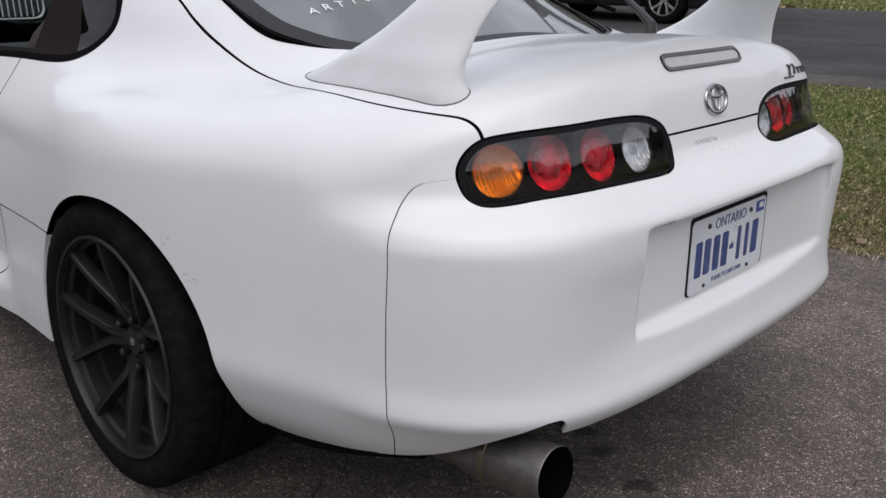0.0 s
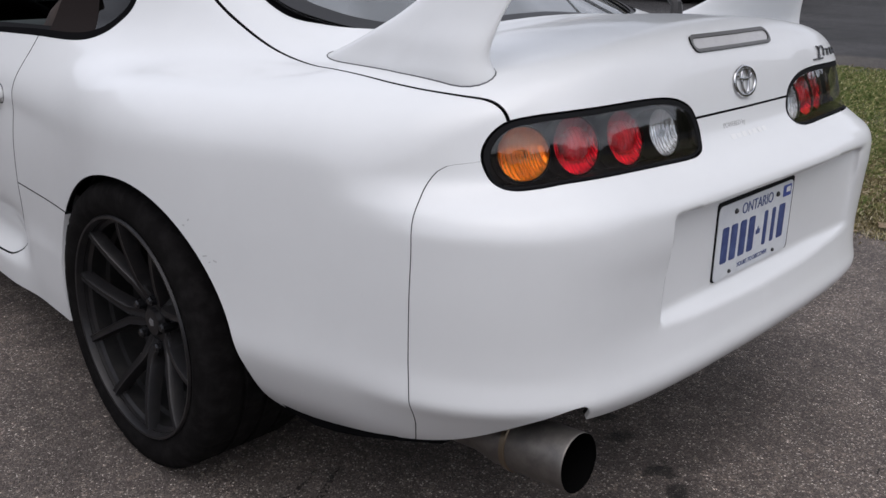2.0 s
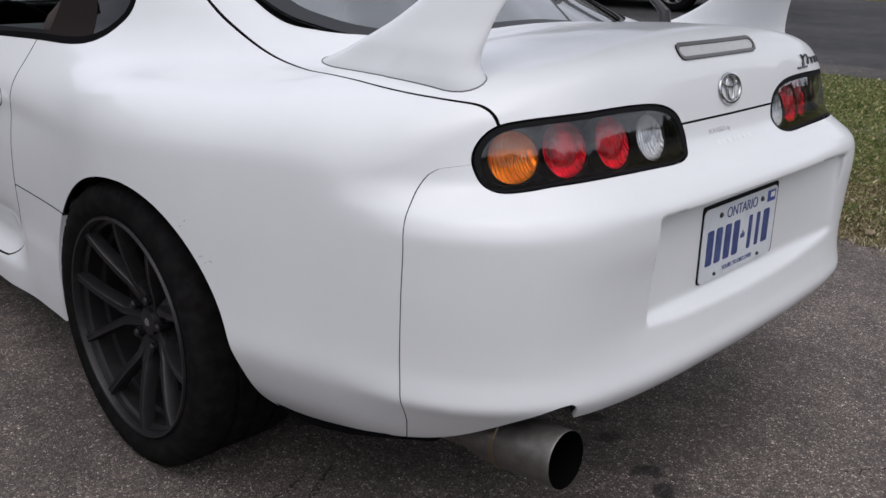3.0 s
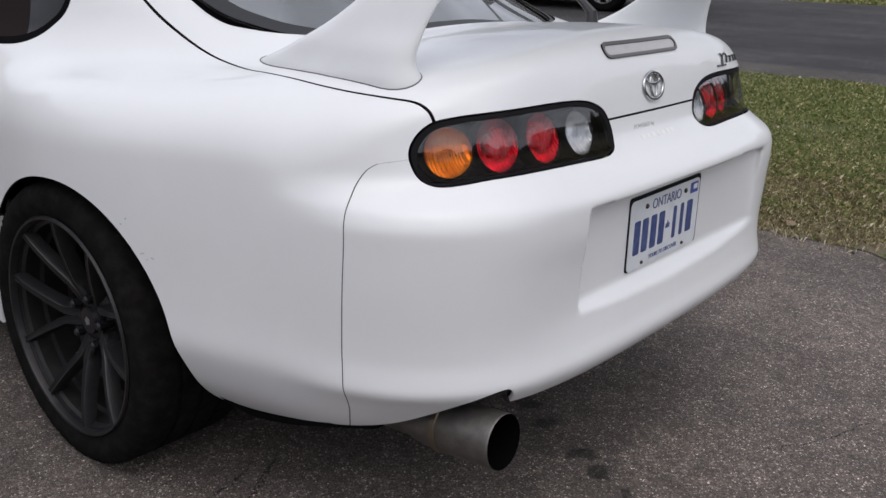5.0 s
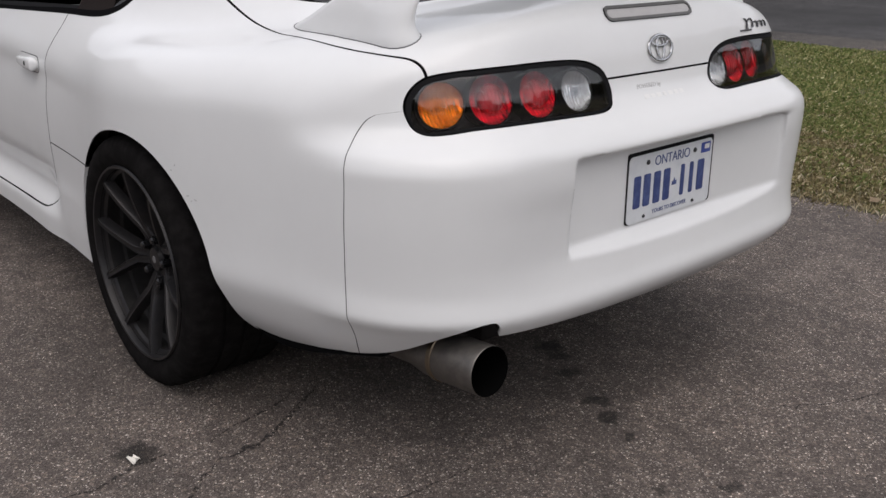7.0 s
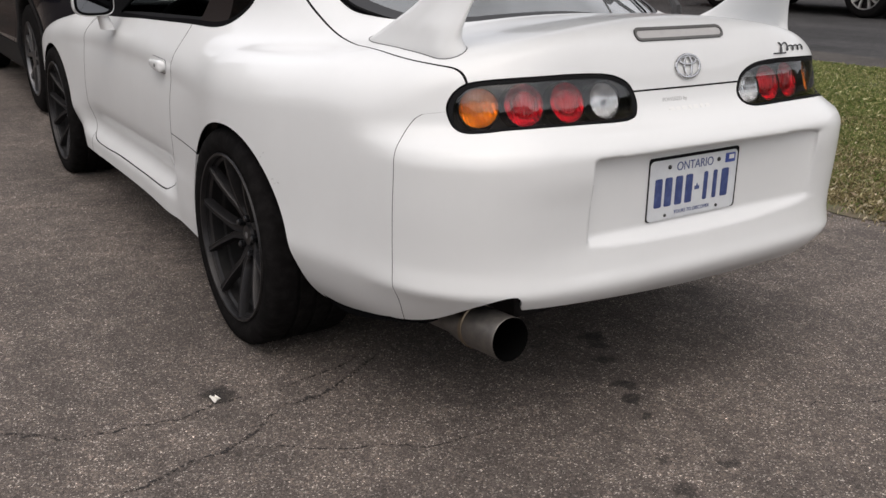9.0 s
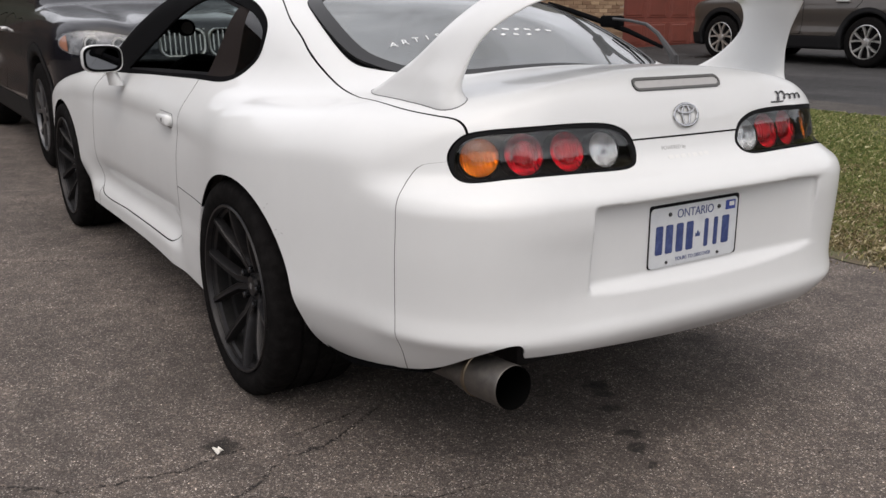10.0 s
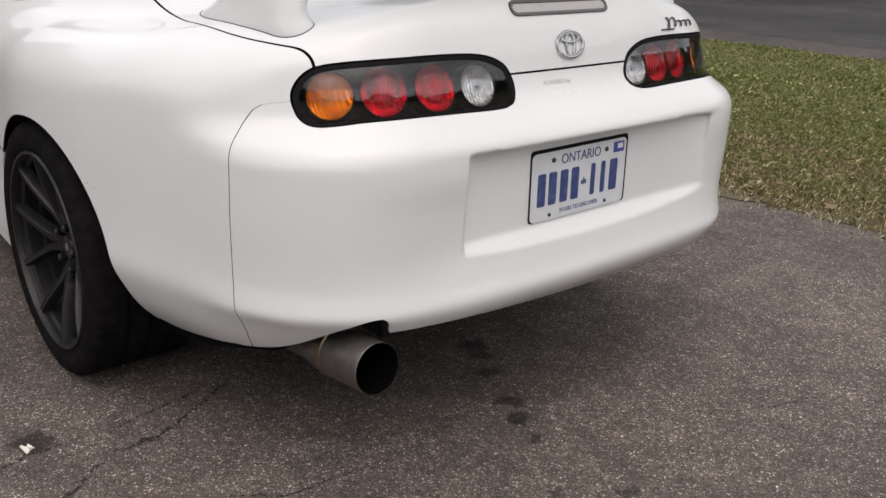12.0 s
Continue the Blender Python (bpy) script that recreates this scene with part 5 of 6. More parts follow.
pod = part("gauge_pod", lathe_bm([(0.026, 0.004), (0.031, 0.0), (0.035, 0.003), (0.036, 0.03), (0.028, 0.055), (0.0, 0.06)], 28, "y", (-0.51, 2.335, 1.04)), TRIM, car, "black round gauge pod beside the windscreen pillar")
part("gauge_face", lathe_bm([(0.0, 0.005), (0.024, 0.006), (0.027, 0.010)], 24, "y", (-0.51, 2.335, 1.04)), DARK_GREY, pod, "grey gauge glass")
part("pod_foot", box_bm(-0.575, -0.50, 2.345, 2.40, 1.02, 1.075, 0.012), TRIM, pod)

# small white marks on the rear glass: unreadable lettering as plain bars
MARK = mat("white_decal", (0.75, 0.76, 0.77), 0.5)
for i, letter in enumerate("ARTIS"):
    x, y = -0.403 + 0.0385 * i, 0.751 + 0.001 * i
    lettering("glass_lettering", letter, 0.040, surface_frame(x, y, on_glass(x, y)) @ pose(0, 0, 0.0014), MARK, rear_glass, "white decal lettering on the glass", squeeze=0.9)
for i in range(6):
    for row, width in ((0.768, 0.022), (0.730, 0.018)):
        x = -0.036 + 0.0424 * i if row > 0.75 else -0.030 + 0.05 * i
        if row > 0.75 or i < 3:
            part("glass_decal", move_bm(plate_bm(rounded_rect(width, 0.010, 0.001, 2), 0.0005), surface_frame(x, row, on_glass(x, row)) @ pose(0, 0, 0.0006, 0, 0, 20 - 35 * (i % 2))), MARK, rear_glass)


# ---- neighbouring sport utility vehicles ----
def suv(name, label, paint, place, turn, wb=2.70, half=0.95, hood=1.05, roof=1.70, rim_mat=None, tyre_r=0.37, rim_r=0.25, nose=0.86):
    """A tall car with its nose towards local -y, front axle at the origin."""
    root = thing(name, label, "car")
    root.matrix_basis = Matrix.Translation(place) @ pose(0, 0, 0, 0, 0, turn)
    tail = wb + 0.95
    top = ring_curve([(-1.2, hood - 0.36), (-nose, hood - 0.135), (-nose + 0.12, hood - 0.09), (-nose + 0.35, hood - 0.05), (-0.1, hood - 0.005), (0.45, hood + 0.03), (1.0, hood + 0.04), (wb, hood + 0.06), (tail, hood + 0.06), (tail + 0.5, hood)])
    cab_top = ring_curve([(-1.2, 0.3), (-0.4, 0.5), (0.1, hood - 0.15), (0.45, hood + 0.04), (0.85, hood + 0.33), (1.25, roof - 0.06), (1.6, roof), (2.3, roof + 0.01), (wb + 0.3, roof - 0.03), (tail - 0.15, roof - 0.10), (tail + 0.05, roof - 0.35), (tail + 0.3, hood - 0.1)])
    flank = ring_curve([(0.1, 0.06), (0.3, 0.02), (0.45, 0.0), (0.62, 0.015), (0.80, 0.0), (0.92, 0.012), (1.02, 0.05), (1.2, 0.16)])

    def field(x, y, z):
        u = np.abs(x)
        side = smax(u - half + 0.02 * step(0.3, -0.9, y), np.maximum(-nose - y + 0.20 * (u / half) ** 3, -9), 0.22)
        side = smax(side, y - tail + 0.12 * u * u, 0.2) + flank(z)
        low = smax(side, z - top(y) + 0.05 * u * u + 0.025 * np.exp(-((u - 0.45) / 0.09) ** 2) * (1 - step(0.1, 0.5, y)), 0.11)
        cab = smax(u - (half - 0.09) + 0.34 * (z - 1.0), z - cab_top(y) + 0.07 * u * u, 0.10)
        f = smin(low, smax(cab, 0.9 - z, 0.05), 0.03)
        wells = np.minimum(np.hypot(y, z - tyre_r), np.hypot(y - wb, z - tyre_r)) - tyre_r - 0.055
        f = smax(f, -np.where(u > 0.55, wells, 1.0), 0.012)
        return smax(f, 0.24 - z, 0.04)

    V, T = extract(field, np.linspace(-1.02, 1.02, 69), np.arange(-nose - 0.09, tail + 0.1, 0.031), np.arange(0.18, roof + 0.12, 0.029))
    glass_side = closed([(0.72, hood + 0.10), (1.05, roof - 0.22), (1.4, roof - 0.12), (2.2, roof - 0.10), (wb + 0.3, roof - 0.14), (wb + 0.6, roof - 0.24), (wb + 0.62, hood + 0.16), (wb, hood + 0.10), (1.6, hood + 0.085)], 108)
    glass_front = closed([(0, 0.50), (0.5, 0.55), (0.72, 0.62), (0.70, 0.85), (0.62, 1.15), (0.3, 1.2), (0, 1.2), (-0.3, 1.2), (-0.62, 1.15), (-0.70, 0.85), (-0.72, 0.62), (-0.5, 0.55)], 96)
    gs = np.where(np.abs(V[:, 0]) > 0.5, inside(V[:, 1], V[:, 2], glass_side), -1)
    gf = np.where(V[:, 2] > hood, inside(V[:, 0], V[:, 1], glass_front), -1)
    g = np.maximum(gs, gf)
    pV, pT = clip(V, T, -g - 0.004)
    v, t = clip(V, T, g)
    sheet("window_glass", v, t, field, 0.006, DARK_GLASS, root, "dark tinted glass", -0.006)
    ring = np.minimum(np.hypot(pV[:, 1], pV[:, 2] - tyre_r), np.hypot(pV[:, 1] - wb, pV[:, 2] - tyre_r))
    cl = np.where(np.abs(pV[:, 0]) > 0.5, np.maximum(0.44 - pV[:, 2], tyre_r + 0.13 - ring), 0.40 - pV[:, 2])
    v, t = clip(pV, pT, cl - 0.002)
    pV, pT = clip(pV, pT, -cl - 0.002)
    sheet("cladding", v, t, field, 0.012, CLADDING, root, "black plastic sill and arch cladding", 0.006)
    doors = [closed([(0.62, 0.46), (0.66, 0.98), (1.0, 1.03), (1.55, 1.03), (1.58, 0.5), (1.5, 0.46)], 90), closed([(1.62, 0.46), (1.60, 1.03), (2.2, 1.03), (wb - 0.12, 0.98), (wb - 0.42, 0.62), (wb - 0.5, 0.46)], 90)]
    for dpoly in doors:
        di = np.where(np.abs(pV[:, 0]) > 0.6, inside(pV[:, 1], pV[:, 2], dpoly), -1)
        v, t = clip(pV, pT, di - 0.004)
        pV, pT = clip(pV, pT, -di - 0.004)
        for sgn in (-1, 1):
            v1, t1 = clip(v, t, sgn * v[:, 0])
            d = sheet("door", v1, t1, field, 0.01, paint, root)
            hy = float(dpoly[:, 0].max()) - 0.16 if dpoly is doors[0] else wb - 0.42
            part("handle", box_bm(min(sgn * (half - 0.03), sgn * (half + 0.03)), max(sgn * (half - 0.03), sgn * (half + 0.03)), hy - 0.11, hy + 0.11, 0.93, 0.965, 0.012), CHROME_DULL, d, "slim bright door handle")
    sheet("body", pV, pT, field, 0.01, paint, root)
    part("underside", box_bm(-0.52, 0.52, -nose + 0.3, tail - 0.3, 0.22, 0.62, 0.03), UNDER, root)
    for yy in (0.0, wb):
        for sgn in (-1, 1):
            suv_wheel(root, sgn * (half - 0.125), yy, tyre_r, rim_r, rim_mat, sgn)
    return root, field, (V, T)


def suv_wheel(root, x, y, r_t, r_r, rim_mat, sgn):
    w, k = 0.225, -sgn
    o = sgn * w / 2
    prof = [(r_r - 0.01, -w / 2 + 0.015), (r_r + 0.005, -w / 2), (r_t - 0.04, -w / 2 - 0.004), (r_t - 0.012, -w / 2 + 0.012), (r_t, -w / 2 + 0.04), (r_t, w / 2 - 0.04), (r_t - 0.012, w / 2 - 0.012), (r_t - 0.04, w / 2 + 0.004), (r_r + 0.005, w / 2), (r_r - 0.01, w / 2 - 0.015)]
    wh = part("wheel", lathe_bm(prof, 56, "x"), RUBBER, root, "black tyre on a light alloy rim")
    wh.location = (x, y, r_t)
    part("rim", lathe_bm([(r_r + 0.006, o), (r_r - 0.004, o - k * 0.004), (r_r - 0.010, o + k * 0.006), (r_r - 0.012, o + k * 0.02)], 48, "x"), rim_mat, wh)
    part("barrel", lathe_bm([(r_r - 0.011, o + k * 0.02), (r_r - 0.03, o + k * 0.15)], 48, "x"), UNDER, wh)
    part("brake", lathe_bm([(0.0, o + k * 0.10), (r_r - 0.04, o + k * 0.10), (r_r - 0.04, o + k * 0.12)], 32, "x"), UNDER, wh)
    part("hub", lathe_bm([(0.0, o + k * 0.006), (0.03, o + k * 0.006), (0.06, o + k * 0.012), (0.065, o + k * 0.05)], 24, "x"), rim_mat, wh)
    for i in range(5):
        for da in (-14, 14):
            rows = []
            for t in np.linspace(0, 1, 5):
                rr = 0.045 + t * (r_r - 0.012 - 0.045)
                a = radians(72 * i + 90 + da * (0.4 + 0.8 * t))
                hw = 0.010 + 0.009 * t
                ca, sa = math.cos(a), math.sin(a)
                rows.append([(o + k * (dd + 0.012 - 0.008 * t), rr * ca - s * hw * sa, rr * sa + s * hw * ca) for s, dd in ((-1, 0.03), (-0.8, 0), (0.8, 0), (1, 0.03))])
            part("spoke", loft_bm(rows), rim_mat, wh)


DARK_GLASS = mat("tinted_glass", (0.012, 0.014, 0.016), 0.04, coat=0.5)
CLADDING = mat("black_cladding", (0.012, 0.012, 0.013), 0.6, spec=0.2, grain=(0.003, 0.0004))
CHROME_DULL = mat("dull_chrome", (0.55, 0.54, 0.53), 0.28, metal=0.9)
BLACK_PAINT = mat("black_metallic_paint", (0.006, 0.006, 0.009), 0.25, coat=0.85, spec=0.15, vary=((0.010, 0.010, 0.015), 0.3, 0.4))
BRONZE_PAINT = mat("grey_bronze_paint", (0.075, 0.064, 0.058), 0.32, metal=0.35, coat=0.6, vary=((0.065, 0.057, 0.05), 0.4, 0.4))
SILVER = mat("silver_alloy", (0.72, 0.71, 0.70), 0.3, metal=0.85, vary=((0.45, 0.45, 0.46), 0.05, 0.4))
DARK_ALLOY = mat("grey_alloy", (0.13, 0.13, 0.135), 0.35, metal=0.8)
HEADLAMP_BACK = mat("headlamp_silver", (0.20, 0.205, 0.22), 0.3, metal=0.1, vary=((0.05, 0.052, 0.06), 0.05, 0.5))

black_suv, black_field, black_skin = suv("black_suv", "glossy black sport utility vehicle parked nose to nose with the coupe", BLACK_PAINT, (0.30, 5.42, 0.0), 0, wb=2.93, half=0.96, hood=1.13, roof=1.75, rim_mat=DARK_ALLOY, tyre_r=0.375, rim_r=0.25, nose=0.86)
suv("grey_suv", "grey bronze sport utility vehicle with alloy wheels on the far lane", BRONZE_PAINT, (11.72, 9.26, float(ground_z(11.0, 0))), 180, wb=2.70, half=0.94, hood=1.06, roof=1.68, rim_mat=SILVER, tyre_r=0.365, rim_r=0.245)


def front_y(x, z):
    ys = np.linspace(-1.1, 0.6, 1701)
    f = black_field(np.full_like(ys, x), ys, np.full_like(ys, z))
    return float(ys[np.argmax(f < 0)])


HEAD = closed([(0.415, 0.895), (0.47, 0.925), (0.60, 0.955), (0.75, 0.968), (0.86, 0.950), (0.90, 0.90), (0.88, 0.85), (0.80, 0.822), (0.60, 0.815), (0.47, 0.84)], 120)


def front_face(root):
    """Head lamps, twin grille and badge of the black car."""
    for sgn in (-1, 1):
        # head lamp: silver bowl, two round projectors, amber corner, clear cover
        hv, ht = clip(*black_skin, np.minimum(sgn * black_skin[0][:, 0], np.where(black_skin[0][:, 1] < -0.42, inside(np.abs(black_skin[0][:, 0]), black_skin[0][:, 2], HEAD), -1)))
        lampb = sheet("head_lamp", hv, ht, black_field, 0.006, HEADLAMP_BACK, root, "clear twin-round head lamp with amber corner", 0.002)
        cv = sheet("lamp_cover", hv, ht, black_field, 0.002, COVER, lampb, "", 0.016)
        cv.visible_shadow = False
        for u, r in ((0.565, 0.046), (0.725, 0.050)):
            z = 0.888 + 0.03 * (u - 0.56)
            y = front_y(sgn * u, z)
            part("projector", lathe_bm([(0.0, -0.004), (r * 0.5, -0.006), (r * 0.8, -0.003), (r * 0.85, -0.011), (r, -0.012), (r * 1.05, 0.02)], 32, "y", (sgn * u, y - 0.001, z)), CHROME_DULL, lampb, "round projector lens")
            part("projector_glass", lathe_bm([(0.0, -0.010), (r * 0.45, -0.009), (r * 0.75, -0.004)], 24, "y", (sgn * u, y - 0.001, z)), DARK_GLASS, lampb)
        tv, tt = clip(hv, ht, np.abs(hv[:, 0]) - 0.855)
        tv, tt = clip(tv, tt, inside(np.abs(tv[:, 0]), tv[:, 2], HEAD) - 0.008)
        sheet("turn_lens", tv, tt, black_field, 0.004, TURN_LENS, lampb, "pale amber turn signal", 0.007)
        # kidney grille
        cx = sgn * 0.165
        oy = min(front_y(cx, 0.83), front_y(cx, 0.93)) - 0.004
        outline = rounded_rect(0.305, 0.18, 0.06, 6)
        rows = []
        for s, dy in ((1.0, 0.03), (1.04, 0.0), (1.0, -0.012), (0.93, -0.008), (0.92, 0.03)):
            rows.append([(cx + px * s, oy + dy + 0.10 * (pz), 0.895 + pz * s) for px, pz in outline])
        fr = part("grille", loft_bm(rows, caps=False), CHROME_DULL, root, "chrome framed grille with upright slats")
        part("grille_back", loft_bm([[(cx + px * 0.95, oy + 0.028 + 0.10 * pz, 0.895 + pz * 0.95) for px, pz in outline], [(cx + px * 0.95, oy + 0.034 + 0.10 * pz, 0.895 + pz * 0.95) for px, pz in outline]]), GAP_BLACK, fr)
        for i in range(8):
            sx = cx - 0.119 + 0.034 * i
            hgt = 0.078 if 0 < i < 7 else 0.055
            part("slat", loft_bm([[(sx + a, oy + b + 0.10 * zz, 0.895 + zz) for a, b in ((-0.005, 0.024), (-0.004, -0.004), (0.004, -0.004), (0.005, 0.024))] for zz in (-hgt, hgt)]), CHROME_DULL, fr)
    by = front_y(0, 1.0)
    part("badge", move_bm(lathe_bm([(0.0, -0.006), (0.034, -0.005), (0.040, -0.002), (0.040, 0.012)], 32, "y"), pose(0, by + 0.01, 0.995, -58)), CHROME_DULL, root, "plain round badge")
    strip = [(x, front_y(x, 0.775) - 0.016, 0.775) for x in np.linspace(-0.72, 0.72, 25)]
    part("bumper_strip", tube_bm(strip, 0.012, 8), CHROME_DULL, root, "bright strip across the bumper")
    rows = [[(x, front_y(x, 0.50) - 0.004, 0.43), (x, front_y(x, 0.56) - 0.004, 0.57), (x, front_y(x, 0.56) + 0.02, 0.57), (x, front_y(x, 0.50) + 0.02, 0.43)] for x in np.linspace(-0.6, 0.6, 17)]
    part("lower_grille", loft_bm(rows), CLADDING, root, "black lower air intake")


TURN_LENS = mat("pale_amber_lens", (0.40, 0.19, 0.13), 0.15, coat=0.8)
front_face(black_suv)

# ---- neighbour's house ----
BRICK_A = (0.30, 0.20, 0.13)


def brick_mat():
    m = mat("brick_wall", BRICK_A, 0.85)
    nt = m.node_tree
    b = nt.nodes["Principled BSDF"]
    tc = nt.nodes.new("ShaderNodeTexCoord")
    mp = nt.nodes.new("ShaderNodeMapping")
    mp.inputs["Rotation"].default_value = (radians(90), 0, 0)
    br = nt.nodes.new("ShaderNodeTexBrick")
    br.inputs["Scale"].default_value = 1.0
    br.inputs["Brick Width"].default_value, br.inputs["Row Height"].default_value, br.inputs["Mortar Size"].default_value = 0.225, 0.075, 0.006
    br.inputs["Color1"].default_value, br.inputs["Color2"].default_value, br.inputs["Mortar"].default_value = (0.36, 0.23, 0.14, 1), (0.24, 0.14, 0.085, 1), (0.34, 0.31, 0.27, 1)
    bu = nt.nodes.new("ShaderNodeBump")
    bu.inputs["Distance"].default_value = 0.008
    bu.invert = True
    nt.links.new(tc.outputs["Object"], mp.inputs["Vector"])
    nt.links.new(mp.outputs["Vector"], br.inputs["Vector"])
    nt.links.new(br.outputs["Color"], b.inputs["Base Color"])
    nt.links.new(br.outputs["Fac"], bu.inputs["Height"])
    nt.links.new(bu.outputs["Normal"], b.inputs["Normal"])
    return m


BRICK = brick_mat()
BRICK_PIECE = mat("tan_brick", (0.30, 0.19, 0.115), 0.85, grain=(0.02, 0.002))
nt = BRICK_PIECE.node_tree
info, tone = nt.nodes.new("ShaderNodeObjectInfo"), nt.nodes.new("ShaderNodeValToRGB")
tone.color_ramp.elements[0].color, tone.color_ramp.elements[1].color = (0.19, 0.11, 0.065, 1), (0.42, 0.29, 0.18, 1)
nt.links.new(info.outputs["Random"], tone.inputs["Fac"])
nt.links.new(tone.outputs["Color"], nt.nodes["Principled BSDF"].inputs["Base Color"])
DOOR_RED = mat("red_brown_door_paint", (0.17, 0.040, 0.026), 0.5, vary=((0.14, 0.034, 0.022), 0.3, 0.4), grain=(0.01, 0.0006))
ROOFING = mat("dark_shingle", (0.05, 0.045, 0.042), 0.9, vary=((0.08, 0.07, 0.065), 0.1, 0.5))
HZ = 0.30
house = thing("house", "beige brick house with a red-brown panelled garage door", "house")
WALL_Y = 12.5
part("wall", box_bm(4.5, 11.60, WALL_Y, WALL_Y + 0.3, 0.0, HZ + 2.9), BRICK, house, "beige brown brick wall")
part("wall", box_bm(14.35, 16.5, WALL_Y, WALL_Y + 0.3, 0.0, HZ + 2.9), BRICK, house)
part("lintel_wall", box_bm(11.60, 14.35, WALL_Y + 0.002, WALL_Y + 0.3, HZ + 2.25, HZ + 2.9), BRICK, house)
part("side_wall", box_bm(4.5, 4.8, WALL_Y + 0.3, WALL_Y + 8, 0.0, HZ + 2.9), BRICK, house)
part("side_wall", box_bm(16.2, 16.5, WALL_Y + 0.3, WALL_Y + 8, 0.0, HZ + 2.9), BRICK, house)
part("roof", loft_bm([[(4.1, WALL_Y - 0.5, HZ + 2.9), (16.9, WALL_Y - 0.5, HZ + 2.9), (16.9, WALL_Y - 0.5, HZ + 3.05), (4.1, WALL_Y - 0.5, HZ + 3.05)], [(4.1, WALL_Y + 4, HZ + 3.3), (16.9, WALL_Y + 4, HZ + 3.3), (16.9, WALL_Y + 4, HZ + 3.45), (4.1, WALL_Y + 4, HZ + 3.45)], [(4.1, WALL_Y + 8.5, HZ + 2.9), (16.9, WALL_Y + 8.5, HZ + 2.9), (16.9, WALL_Y + 8.5, HZ + 3.05), (4.1, WALL_Y + 8.5, HZ + 3.05)]]), ROOFING, house, smooth=False)
# single bricks beside the garage door, proud of the mortar
brick_wall = [o for o in house.children if o.name.startswith("wall")][0]
brick_mesh = part("brick", box_bm(-0.107, 0.107, -0.012, 0.004, -0.0325, 0.0325, 0.004, 1), BRICK_PIECE, brick_wall)
brick_mesh.location = (11.49, WALL_Y, 0.30)
for row in range(22):
    for col in range(10):
        if row or col:
            ob = bpy.data.objects.new("brick", brick_mesh.data)
            scene.collection.objects.link(ob)
            ob.parent = brick_wall
            ob.location = (11.49 - 0.225 * col - 0.1125 * (row % 2), WALL_Y, 0.30 + 0.075 * row)
gd = part("garage_door", box_bm(11.60, 14.35, WALL_Y + 0.10, WALL_Y + 0.15, HZ - 0.05, HZ + 2.25), DOOR_RED, house, "red-brown panelled garage door")
for r in range(4):
    for c in range(4):
        x0, z0 = 11.68 + c * 0.665, HZ + 0.06 + r * 0.545
        rows = [[(x0 + a * (0.60), WALL_Y + yy, z0 + b * 0.46) for a, b in ((i, i), (1 - i, i), (1 - i, 1 - i), (i, 1 - i))] for i, yy in ((0.0, 0.102), (0.03, 0.085), (0.09, 0.085), (0.14, 0.075))]
        part("panel", loft_bm(rows), DOOR_RED, gd, smooth=False)
part("door_handle", box_bm(12.95, 13.05, WALL_Y + 0.05, WALL_Y + 0.09, HZ + 1.15, HZ + 1.19, 0.008), CHROME_DULL, gd)
tagged(ground_sheet("far_driveway", 4.5, 16.5, 12.35, 12.7, 6, 3, ROAD, 0.004), "dark asphalt apron before the garage", "driveway", kind="structure")

# ---- lawn: blades, straw and fallen leaves ----
def island_mat(name, stops, rough=0.7):
    m = bpy.data.materials.new(name)
    m.use_nodes = True
    nt = m.node_tree
    b = nt.nodes["Principled BSDF"]
    b.inputs["Roughness"].default_value = rough
    b.inputs["Specular IOR Level"].default_value = 0.2
    geo = nt.nodes.new("ShaderNodeNewGeometry")
    r = nt.nodes.new("ShaderNodeValToRGB")
    while len(r.color_ramp.elements) < len(stops):
        r.color_ramp.elements.new(0.5)
    for e, (p, c) in zip(r.color_ramp.elements, stops):
        e.position, e.color = p, (*c, 1)
    nt.links.new(geo.outputs["Random Per Island"], r.inputs["Fac"])
    nt.links.new(r.outputs["Color"], b.inputs["Base Color"])
    return m


GRASS = island_mat("grass_blades", [(0.0, (0.074, 0.105, 0.029)), (0.40, (0.128, 0.165, 0.047)), (0.64, (0.196, 0.217, 0.075)), (0.82, (0.284, 0.266, 0.111)), (0.95, (0.405, 0.364, 0.182)), (1.0, (0.675, 0.630, 0.390))])
DRY = island_mat("dry_grass_blades", [(0.0, (0.072, 0.057, 0.029)), (0.30, (0.156, 0.127, 0.058)), (0.60, (0.247, 0.202, 0.102)), (0.85, (0.351, 0.293, 0.162)), (1.0, (0.676, 0.598, 0.396))])
PALE_STRAW = island_mat("pale_straw", [(0.0, (0.275, 0.209, 0.121)), (0.5, (0.462, 0.385, 0.253)), (1.0, (0.682, 0.605, 0.462))])
LEAF = island_mat("dead_leaves", [(0.0, (0.08, 0.05, 0.03)), (0.5, (0.17, 0.115, 0.07)), (0.85, (0.30, 0.225, 0.145)), (1.0, (0.46, 0.38, 0.28))])


def patch_noise(x, y):
    return np.sin(x * 2.3 + 1.1) * np.sin(y * 1.7 + 0.4) + 0.6 * np.sin(x * 5.1 - y * 3.7) + 0.4 * np.sin(x * 9.3 + y * 8.1)


